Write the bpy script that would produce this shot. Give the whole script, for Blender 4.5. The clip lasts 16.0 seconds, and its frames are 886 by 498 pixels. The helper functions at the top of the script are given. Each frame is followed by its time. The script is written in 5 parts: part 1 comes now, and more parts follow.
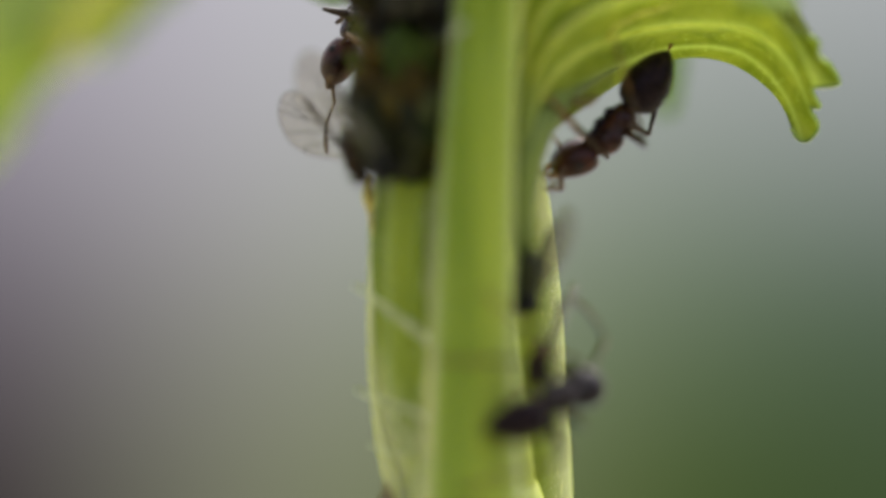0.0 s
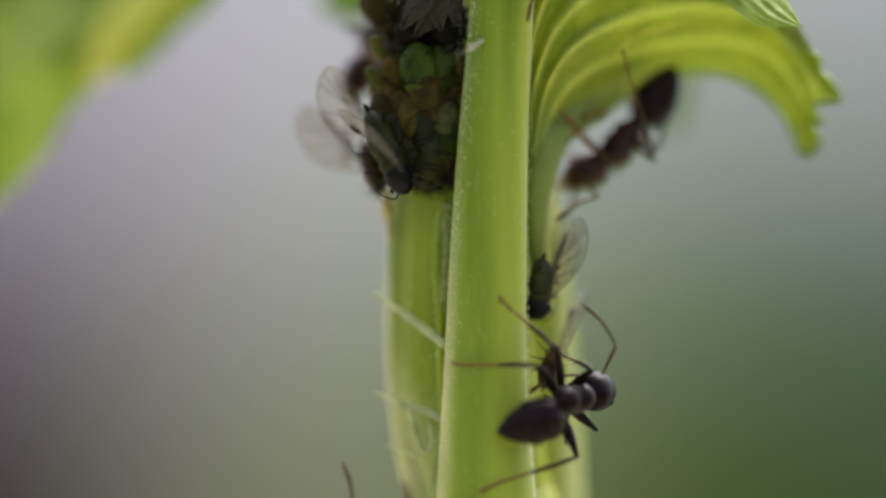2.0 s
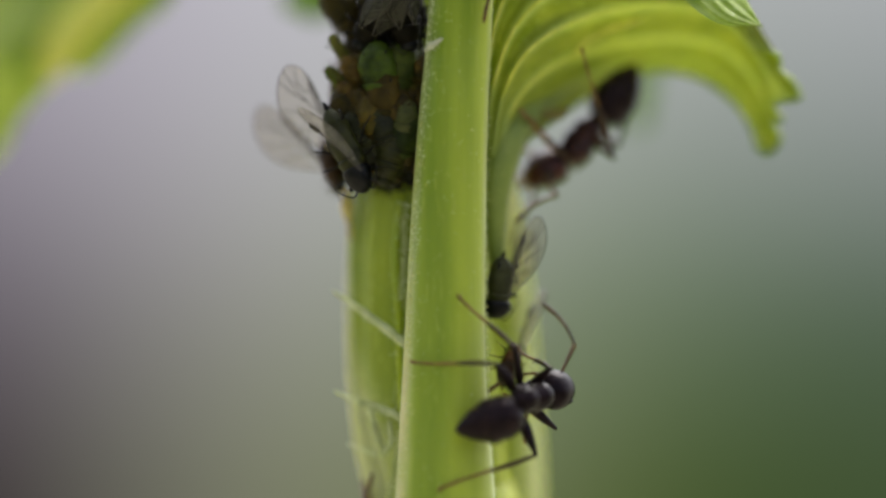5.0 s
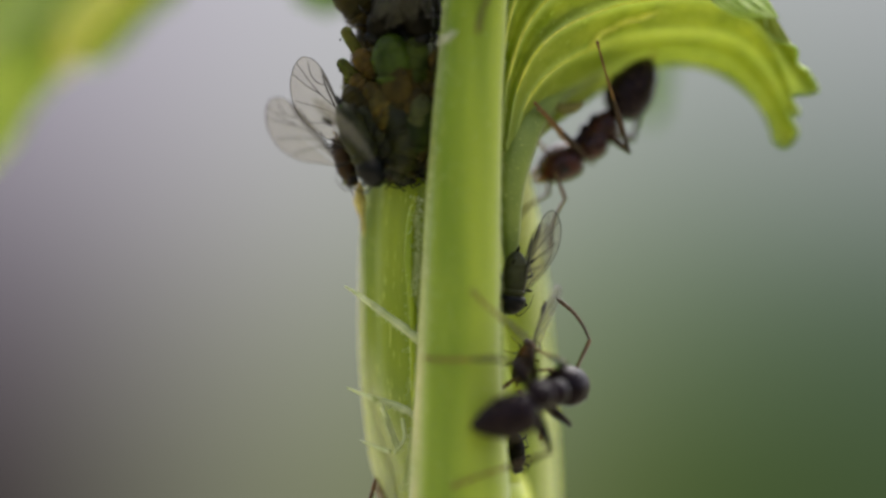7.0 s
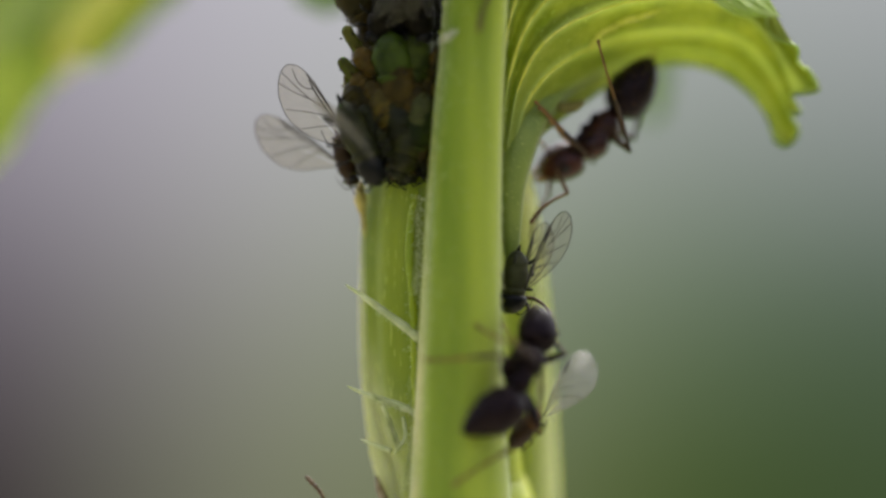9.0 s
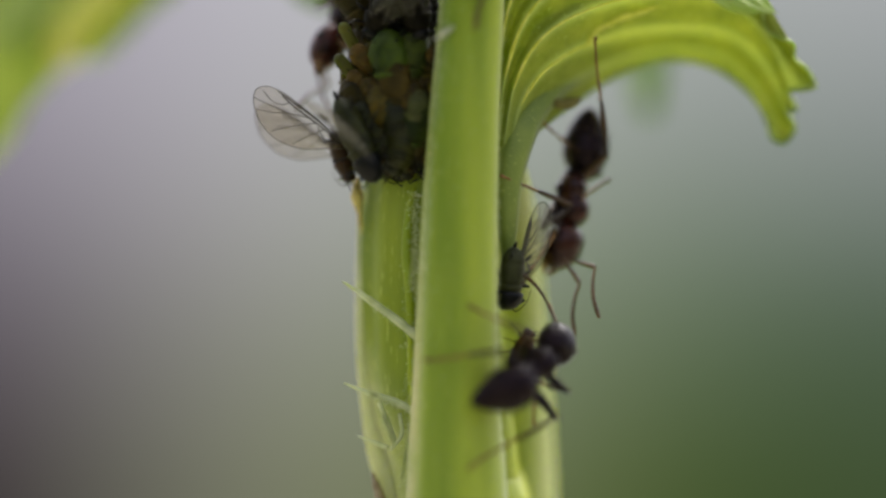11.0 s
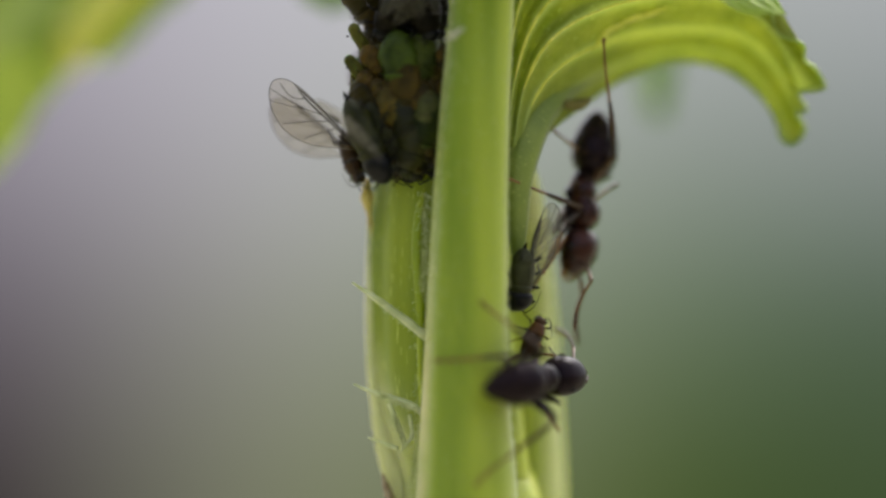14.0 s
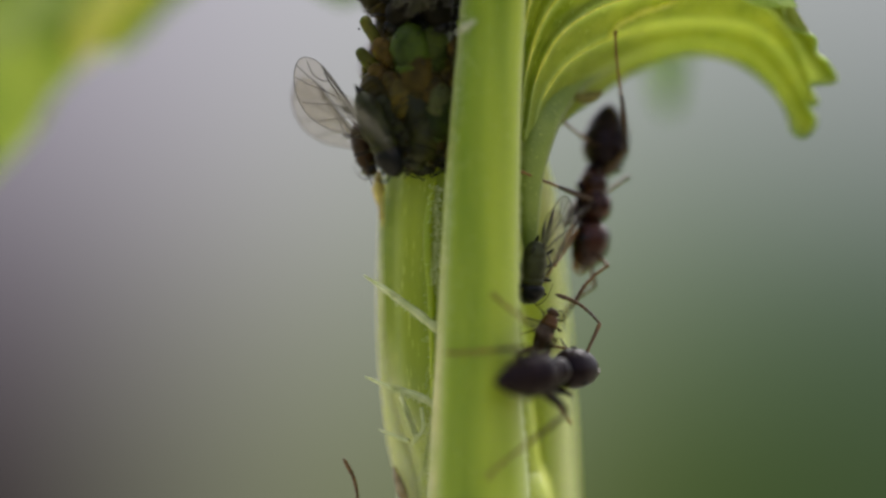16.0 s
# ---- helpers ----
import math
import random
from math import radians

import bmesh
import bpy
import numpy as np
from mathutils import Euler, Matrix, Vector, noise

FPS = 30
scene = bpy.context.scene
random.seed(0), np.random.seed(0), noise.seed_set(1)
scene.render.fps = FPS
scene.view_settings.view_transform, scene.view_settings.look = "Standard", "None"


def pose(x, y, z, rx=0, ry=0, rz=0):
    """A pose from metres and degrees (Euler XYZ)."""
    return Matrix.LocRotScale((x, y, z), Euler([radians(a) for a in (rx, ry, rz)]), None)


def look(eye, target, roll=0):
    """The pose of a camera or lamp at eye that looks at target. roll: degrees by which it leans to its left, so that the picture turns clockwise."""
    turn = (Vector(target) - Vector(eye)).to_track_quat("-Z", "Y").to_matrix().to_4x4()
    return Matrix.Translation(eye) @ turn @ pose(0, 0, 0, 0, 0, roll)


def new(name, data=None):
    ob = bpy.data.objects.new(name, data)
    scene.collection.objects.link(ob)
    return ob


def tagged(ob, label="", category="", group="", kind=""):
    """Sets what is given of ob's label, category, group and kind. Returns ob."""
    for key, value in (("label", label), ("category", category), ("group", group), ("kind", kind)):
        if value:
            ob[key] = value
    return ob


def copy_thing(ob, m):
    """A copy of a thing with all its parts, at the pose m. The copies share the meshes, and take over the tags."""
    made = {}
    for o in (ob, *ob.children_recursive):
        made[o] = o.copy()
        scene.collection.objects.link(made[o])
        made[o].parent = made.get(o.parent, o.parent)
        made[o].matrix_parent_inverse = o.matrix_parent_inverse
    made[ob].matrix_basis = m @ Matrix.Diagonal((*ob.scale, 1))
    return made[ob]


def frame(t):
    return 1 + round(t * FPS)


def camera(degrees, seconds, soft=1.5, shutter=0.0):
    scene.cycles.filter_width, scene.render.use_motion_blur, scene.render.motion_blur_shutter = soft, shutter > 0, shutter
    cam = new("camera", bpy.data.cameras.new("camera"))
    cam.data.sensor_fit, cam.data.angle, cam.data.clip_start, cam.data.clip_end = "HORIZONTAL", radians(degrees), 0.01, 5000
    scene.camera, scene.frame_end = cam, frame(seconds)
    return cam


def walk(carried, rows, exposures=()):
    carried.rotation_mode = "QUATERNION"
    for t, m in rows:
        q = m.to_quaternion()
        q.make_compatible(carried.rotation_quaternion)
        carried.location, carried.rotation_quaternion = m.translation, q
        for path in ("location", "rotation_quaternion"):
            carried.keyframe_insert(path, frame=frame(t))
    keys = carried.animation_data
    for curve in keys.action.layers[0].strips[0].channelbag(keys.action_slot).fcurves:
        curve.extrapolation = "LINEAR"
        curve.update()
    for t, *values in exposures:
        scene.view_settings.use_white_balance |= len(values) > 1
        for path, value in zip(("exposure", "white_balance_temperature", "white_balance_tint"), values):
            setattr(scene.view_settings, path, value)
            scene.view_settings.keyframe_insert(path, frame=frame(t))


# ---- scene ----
# Lengths below are in millimetres and turned into metres by MM.
MM = 0.001
EXPOSURE = 0.95
cam = camera(11.97, 16.0, soft=2.7)
cam.data.dof.use_dof = True
cam.data.dof.focus_distance = 0.110
cam.data.dof.aperture_fstop = 12.0
walk(cam, [
    (0, pose(-0.000286, -0.106900, -0.000047, 90)),
    (0.2, pose(-0.001085, -0.107320, 0.000060, 90)),
    (0.5, pose(-0.000880, -0.107949, 0.000042, 90)),
    (0.8, pose(-0.001110, -0.108700, 0.000065, 90)),
    (1, pose(-0.000905, -0.109192, 0.000092, 90)),
    (1.2, pose(-0.000905, -0.109500, 0.000095, 90)),
    (1.5, pose(-0.000772, -0.110000, 0.000147, 90)),
    (1.8, pose(-0.000706, -0.110700, 0.000169, 90)),
    (2, pose(-0.000706, -0.111111, 0.000169, 90)),
    (2.5, pose(-0.000597, -0.111675, 0.000202, 90)),
    (3, pose(-0.000576, -0.111675, 0.000184, 90)),
    (3.5, pose(-0.000508, -0.111675, 0.000184, 90)),
    (4, pose(-0.000552, -0.111675, 0.000134, 90)),
    (4.2, pose(-0.000486, -0.111600, 0.000154, 90)),
    (4.3, pose(-0.000106, -0.111550, 0.000174, 90)),
    (4.4, pose(0.000100, -0.111500, 0.000190, 90)),
    (4.5, pose(0.000350, -0.111449, 0.000072, 90)),
    (4.7, pose(0.000363, -0.111336, 0.000131, 90)),
    (6.8, pose(0.000140, -0.110000, 0.000066, 90)),
    (7, pose(0.000000, -0.110000, 0.000000, 90)),
    (7.2, pose(0.000150, -0.110000, 0.000100, 90)),
    (7.5, pose(-0.000029, -0.110000, 0.000051, 90)),
    (7.8, pose(-0.000038, -0.110000, -0.000010, 90)),
    (8, pose(-0.000088, -0.110000, -0.000051, 90)),
    (8.2, pose(0.000020, -0.110000, -0.000020, 90)),
    (8.5, pose(-0.000037, -0.110000, -0.000044, 90)),
    (9, pose(-0.000022, -0.110000, -0.000029, 90)),
    (9.2, pose(-0.000029, -0.110000, -0.000037, 90)),
    (11.3, pose(0.000074, -0.110000, -0.000147, 90)),
    (11.5, pose(-0.000103, -0.110000, -0.000169, 90)),
    (11.8, pose(-0.000140, -0.110000, -0.000180, 90)),
    (12, pose(-0.000184, -0.110000, -0.000154, 90)),
    (12.2, pose(-0.000200, -0.110000, -0.000210, 90)),
    (12.5, pose(0.000022, -0.110000, -0.000081, 90)),
    (12.8, pose(-0.000110, -0.110000, -0.000125, 90)),
    (13, pose(-0.000110, -0.110000, -0.000125, 90)),
    (13.2, pose(-0.000260, -0.110000, -0.000180, 90)),
    (13.5, pose(-0.000390, -0.110000, -0.000235, 90)),
    (13.8, pose(-0.000310, -0.110000, -0.000113, 90)),
    (14, pose(-0.000191, -0.110000, -0.000088, 90)),
    (14.2, pose(-0.000390, -0.110000, -0.000210, 90)),
    (14.5, pose(-0.000338, -0.110000, -0.000191, 90)),
    (14.8, pose(-0.000430, -0.110000, -0.000240, 90)),
    (15, pose(-0.000404, -0.110000, -0.000221, 90)),
    (15.2, pose(-0.000270, -0.110000, -0.000160, 90)),
    (15.5, pose(-0.000404, -0.110000, -0.000257, 90)),
    (15.8, pose(-0.000520, -0.110000, -0.000245, 90)),
    (16, pose(-0.000493, -0.110000, -0.000279, 90))
], exposures=[(0, EXPOSURE), (4.7, EXPOSURE), (7.0, EXPOSURE + 0.02), (7.5, EXPOSURE + 0.03), (8.0, EXPOSURE - 0.05), (8.5, EXPOSURE - 0.07), (9.2, EXPOSURE - 0.05),
                (11.3, EXPOSURE - 0.05), (12.0, EXPOSURE - 0.05), (12.5, EXPOSURE + 0.05), (13.0, EXPOSURE + 0.05), (14.0, EXPOSURE), (15.0, EXPOSURE - 0.07), (16, EXPOSURE - 0.08)])

# ---- light: bright overcast garden ----
world = bpy.data.worlds.new("overcast_sky")
scene.world = world
world.use_nodes = True
wn, wl = world.node_tree.nodes, world.node_tree.links
sky = wn.new("ShaderNodeTexSky")
sky.sky_type = "NISHITA"
sky.sun_disc = False
sky.sun_elevation = radians(57)
sky.sun_rotation = radians(25)
sky.dust_density = 4.0
grey = wn.new("ShaderNodeHueSaturation")
grey.inputs["Saturation"].default_value = 0.35
wl.new(sky.outputs[0], grey.inputs["Color"])
wl.new(grey.outputs[0], wn["Background"].inputs["Color"])
wn["Background"].inputs["Strength"].default_value = 0.15

sun = new("sun", bpy.data.lights.new("sun", "SUN"))
sun.data.energy, sun.data.angle, sun.data.color = 2.8, radians(45), (1.0, 0.96, 0.9)
sun.matrix_world = look((0.2, 0.42, 0.86), (0, 0, 0))


# ---- materials ----
def mat(name, c1, c2, rough=0.5, scale=2.0, bump=0.15, bump_scale=12.0, sss=0.0, sss_radius=(0.4, 0.6, 0.2),
        trans=0.0, spec=0.5, coat=0.0, tint=(1, 1, 1), speck=None, ramp=(0.35, 0.65), stretch=(1, 1, 1), pale=None, vary=0.0, sheen=0.0, dull_base=False):
    """Two-tone mottled surface; scale and bump_scale are per millimetre."""
    m = bpy.data.materials.new(name)
    m.use_nodes = True
    n, l = m.node_tree.nodes, m.node_tree.links
    b = n["Principled BSDF"]
    tc = n.new("ShaderNodeTexCoord")
    mp = n.new("ShaderNodeMapping")
    mp.inputs["Scale"].default_value = [1000 * s for s in stretch]
    l.new(tc.outputs["Object"], mp.inputs["Vector"])
    oi = n.new("ShaderNodeObjectInfo")
    add = n.new("ShaderNodeVectorMath")
    add.operation = "ADD"
    sc = n.new("ShaderNodeVectorMath")
    sc.operation = "SCALE"
    sc.inputs[0].default_value = (37, 91, 53)
    l.new(oi.outputs["Random"], sc.inputs["Scale"])
    l.new(mp.outputs[0], add.inputs[0])
    l.new(sc.outputs[0], add.inputs[1])
    nz = n.new("ShaderNodeTexNoise")
    nz.inputs["Scale"].default_value = scale
    nz.inputs["Detail"].default_value = 5
    l.new(add.outputs[0], nz.inputs["Vector"])
    cr = n.new("ShaderNodeValToRGB")
    cr.color_ramp.elements[0].position, cr.color_ramp.elements[1].position = ramp
    cr.color_ramp.elements[0].color, cr.color_ramp.elements[1].color = (*c1, 1), (*c2, 1)
    l.new(nz.outputs["Fac"], cr.inputs["Fac"])
    col = cr.outputs["Color"]
    fine = n.new("ShaderNodeTexNoise")
    fine.inputs["Scale"].default_value = bump_scale
    fine.inputs["Detail"].default_value = 3
    l.new(add.outputs[0], fine.inputs["Vector"])
    if speck:
        sr = n.new("ShaderNodeValToRGB")
        sr.color_ramp.elements[0].position, sr.color_ramp.elements[1].position = 0.62, 0.72
        sr.color_ramp.elements[0].color, sr.color_ramp.elements[1].color = (0, 0, 0, 1), (1, 1, 1, 1)
        l.new(fine.outputs["Fac"], sr.inputs["Fac"])
        mx = n.new("ShaderNodeMix")
        mx.data_type = "RGBA"
        l.new(sr.outputs["Color"], mx.inputs["Factor"])
        l.new(col, mx.inputs["A"])
        mx.inputs["B"].default_value = (*speck, 1)
        col = mx.outputs["Result"]
    # Pale tint that paints backlit rims and lit pleat crests into the colour.
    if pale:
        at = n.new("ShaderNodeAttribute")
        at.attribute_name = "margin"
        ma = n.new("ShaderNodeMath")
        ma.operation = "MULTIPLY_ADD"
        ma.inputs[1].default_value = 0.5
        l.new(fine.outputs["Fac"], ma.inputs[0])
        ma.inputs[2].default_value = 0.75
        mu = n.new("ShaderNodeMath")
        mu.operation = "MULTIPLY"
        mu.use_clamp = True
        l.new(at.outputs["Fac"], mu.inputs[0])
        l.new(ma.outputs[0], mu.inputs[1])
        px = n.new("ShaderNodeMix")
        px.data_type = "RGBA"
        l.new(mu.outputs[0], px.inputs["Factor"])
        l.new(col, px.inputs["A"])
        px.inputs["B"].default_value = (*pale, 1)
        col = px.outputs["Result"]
    if vary:
        hs = n.new("ShaderNodeHueSaturation")
        vr = n.new("ShaderNodeMapRange")
        vr.inputs["To Min"].default_value, vr.inputs["To Max"].default_value = 1 - vary, 1 + vary
        l.new(oi.outputs["Random"], vr.inputs["Value"])
        l.new(vr.outputs[0], hs.inputs["Value"])
        hr = n.new("ShaderNodeMapRange")
        hr.inputs["To Min"].default_value, hr.inputs["To Max"].default_value = 0.505, 0.487
        l.new(oi.outputs["Random"], hr.inputs["Value"])
        l.new(hr.outputs[0], hs.inputs["Hue"])
        l.new(col, hs.inputs["Color"])
        col = hs.outputs["Color"]
    # Weaker light at the leaf base, painted in as a dull green.
    if dull_base:
        fa = n.new("ShaderNodeAttribute")
        fa.attribute_name = "base_dulling"
        fm = n.new("ShaderNodeMix")
        fm.data_type = "RGBA"
        l.new(fa.outputs["Fac"], fm.inputs["Factor"])
        l.new(col, fm.inputs["A"])
        fm.inputs["B"].default_value = (0.20, 0.265, 0.035, 1)
        col = fm.outputs["Result"]
    l.new(col, b.inputs["Base Color"])
    bp = n.new("ShaderNodeBump")
    bp.inputs["Strength"].default_value = bump
    bp.inputs["Distance"].default_value = 0.00003
    l.new(fine.outputs["Fac"], bp.inputs["Height"])
    l.new(bp.outputs[0], b.inputs["Normal"])
    rr = n.new("ShaderNodeMapRange")
    rr.inputs["To Min"].default_value, rr.inputs["To Max"].default_value = rough - 0.08, rough + 0.12
    l.new(nz.outputs["Fac"], rr.inputs["Value"])
    l.new(rr.outputs[0], b.inputs["Roughness"])
    b.inputs["Specular IOR Level"].default_value = spec
    b.inputs["Specular Tint"].default_value = (*tint, 1)
    b.inputs["Coat Weight"].default_value = coat
    b.inputs["Coat Roughness"].default_value = 0.25
    b.inputs["Sheen Weight"].default_value = sheen
    if sss:
        b.inputs["Subsurface Weight"].default_value = sss
        b.inputs["Subsurface Radius"].default_value = sss_radius
        b.inputs["Subsurface Scale"].default_value = 0.001
    if trans:
        tr = n.new("ShaderNodeBsdfTranslucent")
        l.new(col, tr.inputs["Color"])
        l.new(bp.outputs[0], tr.inputs["Normal"])
        ms = n.new("ShaderNodeMixShader")
        ms.inputs[0].default_value = trans
        # The same mask lowers translucency, as for a thicker base.
        if dull_base:
            th = n.new("ShaderNodeAttribute")
            th.attribute_name = "base_dulling"
            tm = n.new("ShaderNodeMapRange")
            tm.inputs["To Min"].default_value, tm.inputs["To Max"].default_value = trans, trans * 0.12
            l.new(th.outputs["Fac"], tm.inputs["Value"])
            l.new(tm.outputs[0], ms.inputs[0])
        l.new(b.outputs[0], ms.inputs[1])
        l.new(tr.outputs[0], ms.inputs[2])
        l.new(ms.outputs[0], n["Material Output"].inputs["Surface"])
    return m


STEM = mat("stem_skin", (0.19, 0.28, 0.008), (0.37, 0.452, 0.036), 0.42, 0.8, 0.35, 14, sss=0.6, sss_radius=(0.2, 0.22, 0.05), spec=0.35, speck=(0.36, 0.42, 0.06), ramp=(0.38, 0.62), stretch=(1, 1, 0.07), pale=(0.72, 0.62, 0.31), sheen=0.3)
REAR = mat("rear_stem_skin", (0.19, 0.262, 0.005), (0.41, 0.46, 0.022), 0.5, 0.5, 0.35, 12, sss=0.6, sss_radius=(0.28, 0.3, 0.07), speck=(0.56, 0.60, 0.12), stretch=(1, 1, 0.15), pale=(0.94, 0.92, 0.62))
LEAF = mat("leaf_blade", (0.235, 0.300, 0.020), (0.405, 0.445, 0.068), 0.55, 1.5, 1.0, 6, trans=0.56, ramp=(0.26, 0.70), speck=(0.42, 0.49, 0.10), pale=(0.60, 0.68, 0.24), dull_base=True)
STALK = mat("leaf_stalk_skin", (0.29, 0.37, 0.022), (0.46, 0.51, 0.08), 0.5, 0.5, 0.35, 12, sss=0.7, sss_radius=(0.45, 0.45, 0.10), speck=(0.66, 0.68, 0.15), stretch=(1, 1, 0.15), pale=(0.88, 0.87, 0.62))
# Shade at the leaf base is painted in as a greyer green.
SHADED_BASE = mat("shaded_leaf_base", (0.17, 0.23, 0.035), (0.28, 0.34, 0.06), 0.5, 0.5, 0.3, 12, trans=0.12, speck=(0.38, 0.43, 0.1), sheen=0.3)
RIDGE = mat("pale_ridge", (0.58, 0.60, 0.26), (0.78, 0.77, 0.54), 0.5, 1.1, 0.6, 16, sss=0.6, sss_radius=(0.6, 0.6, 0.25), speck=(0.74, 0.74, 0.5), stretch=(1, 1, 0.35))
LEAF_TOP = mat("leaf_upper_side", (0.36, 0.48, 0.08), (0.58, 0.68, 0.25), 0.42, 1.6, 0.8, 8, trans=0.55, speck=(0.52, 0.62, 0.26))
CREST = mat("vein_crest", (0.46, 0.48, 0.05), (0.66, 0.66, 0.14), 0.45, 3, 0.8, 16, sss=0.4, sss_radius=(0.3, 0.3, 0.08))
NEAR_LEAF = mat("near_leaf", (0.25, 0.36, 0.035), (0.47, 0.55, 0.14), 0.5, 0.3, 0.4, 6, trans=0.5, ramp=(0.38, 0.62))
LEAF_BACK = mat("young_leaf", (0.22, 0.34, 0.10), (0.32, 0.44, 0.16), 0.5, 0.5, 0.4, 6, trans=0.5)
HAIR = mat("plant_hair", (0.66, 0.71, 0.40), (0.86, 0.88, 0.64), 0.4, 3, 0.1, 20, trans=0.4)
ANT = mat("ant_cuticle", (0.006, 0.0035, 0.004), (0.015, 0.0085, 0.009), 0.3, 3, 0.2, 26, spec=0.11, tint=(0.86, 0.74, 1.0))
ANT_RED = mat("ant_cuticle_red", (0.014, 0.005, 0.004), (0.060, 0.016, 0.009), 0.28, 1.6, 0.15, 30, spec=0.28, sss=0.25, sss_radius=(0.3, 0.08, 0.03), tint=(1.0, 0.8, 0.88))
ANT_LEG = mat("ant_leg", (0.016, 0.008, 0.006), (0.060, 0.027, 0.013), 0.4, 1.2, 0.25, 30, spec=0.4)
ANT_FEEL = mat("ant_antenna", (0.045, 0.020, 0.010), (0.17, 0.080, 0.030), 0.45, 1.1, 0.3, 30, spec=0.35)
TARSUS = mat("ant_tarsus", (0.13, 0.06, 0.02), (0.28, 0.14, 0.045), 0.45, 2, 0.2, 30, trans=0.2)
EYE = mat("ant_eye", (0.008, 0.007, 0.008), (0.02, 0.018, 0.02), 0.5, 8, 0.5, 60, spec=0.2)
APH_GREEN = mat("aphid_green", (0.012, 0.020, 0.003), (0.042, 0.058, 0.007), 0.5, 1.8, 0.4, 9, sss=0.3, spec=0.14, speck=(0.03, 0.034, 0.006), vary=0.3)
APH_LEAF = mat("aphid_leaf_green", (0.014, 0.026, 0.002), (0.050, 0.078, 0.005), 0.48, 1.9, 0.6, 7, sss=0.35, spec=0.2, speck=(0.04, 0.06, 0.008))
APH_AMBER = mat("aphid_amber", (0.036, 0.024, 0.004), (0.090, 0.056, 0.009), 0.5, 2.6, 0.4, 10, sss=0.4, spec=0.14, vary=0.25)
# Paints shade low in the colony; also one winged aphid's own dark skin.
APH_UMBER_SHADED = mat("aphid_umber_shaded", (0.010, 0.011, 0.003), (0.030, 0.031, 0.006), 0.46, 1.8, 0.4, 9, sss=0.2, spec=0.2, vary=0.3)
APH_OLIVE = mat("aphid_olive", (0.016, 0.0125, 0.003), (0.052, 0.037, 0.007), 0.5, 1.8, 0.4, 9, sss=0.3, spec=0.12, speck=(0.024, 0.017, 0.004), vary=0.3)
APH_YELLOW = mat("aphid_yellow", (0.046, 0.036, 0.005), (0.115, 0.082, 0.012), 0.5, 1.8, 0.3, 10, sss=0.4, spec=0.14, vary=0.3)
APH_LIME = mat("aphid_lime", (0.040, 0.044, 0.007), (0.088, 0.082, 0.014), 0.5, 1.6, 0.2, 10, sss=0.4, spec=0.16)
APH_PALE = mat("aphid_pale", (0.045, 0.050, 0.016), (0.09, 0.094, 0.034), 0.5, 1.6, 0.2, 10, sss=0.4, spec=0.16)
APH_DARK = mat("aphid_dark", (0.003, 0.003, 0.005), (0.009, 0.008, 0.010), 0.3, 2, 0.3, 14, spec=0.16)
APH_DUSK = mat("aphid_dusky", (0.003, 0.0026, 0.0022), (0.010, 0.008, 0.005), 0.44, 2.4, 0.5, 10, spec=0.05)
APH_RUST = mat("aphid_rusty", (0.035, 0.014, 0.005), (0.10, 0.042, 0.012), 0.45, 2, 0.3, 14, sss=0.2, spec=0.2)
APH_BROWN = mat("aphid_brown", (0.012, 0.006, 0.003), (0.040, 0.018, 0.007), 0.45, 2, 0.3, 14, sss=0.1, spec=0.18)
APH_DEEP = mat("aphid_deep_green", (0.014, 0.016, 0.005), (0.044, 0.045, 0.014), 0.44, 2, 0.3, 12, spec=0.2)
VEIN = mat("wing_vein", (0.015, 0.012, 0.009), (0.04, 0.03, 0.02), 0.5, 4, 0.1, 20)
DRY = mat("dry_tip", (0.13, 0.11, 0.02), (0.26, 0.22, 0.06), 0.6, 3, 0.6, 14, trans=0.25)
GLAND = mat("gland", (0.62, 0.60, 0.16), (0.85, 0.80, 0.36), 0.25, 6, 0.1, 20, sss=0.3, sss_radius=(0.05, 0.05, 0.02))
CALLUS = mat("callus", (0.40, 0.31, 0.08), (0.60, 0.50, 0.18), 0.7, 3, 0.6, 14, sss=0.4, sss_radius=(0.3, 0.25, 0.1))
SCAR = mat("dry_scar", (0.22, 0.15, 0.08), (0.42, 0.33, 0.22), 0.8, 3, 0.8, 12)
FLAKE = mat("shed_skin", (0.45, 0.45, 0.36), (0.66, 0.66, 0.55), 0.6, 4, 0.4, 20, trans=0.3)


def wing_film(name="wing_film", tone=(0.44, 0.37, 0.24), thin=0.04, dense=0.11):
    """Clear, faintly smoky wing film."""
    m = bpy.data.materials.new(name)
    m.use_nodes = True
    n, l = m.node_tree.nodes, m.node_tree.links
    b = n["Principled BSDF"]
    b.inputs["Base Color"].default_value = (*tone, 1)
    b.inputs["Roughness"].default_value = 0.4
    b.inputs["Specular IOR Level"].default_value = 0.2
    tc = n.new("ShaderNodeTexCoord")
    nz = n.new("ShaderNodeTexNoise")
    nz.inputs["Scale"].default_value = 2500
    l.new(tc.outputs["Object"], nz.inputs["Vector"])
    mr = n.new("ShaderNodeMapRange")
    mr.inputs["To Min"].default_value, mr.inputs["To Max"].default_value = thin, dense
    l.new(nz.outputs["Fac"], mr.inputs["Value"])
    tp = n.new("ShaderNodeBsdfTransparent")
    tp.inputs["Color"].default_value = (0.95, 0.93, 0.9, 1)
    ms = n.new("ShaderNodeMixShader")
    l.new(mr.outputs[0], ms.inputs[0])
    l.new(tp.outputs[0], ms.inputs[1])
    l.new(b.outputs[0], ms.inputs[2])
    l.new(ms.outputs[0], n["Material Output"].inputs["Surface"])
    return m


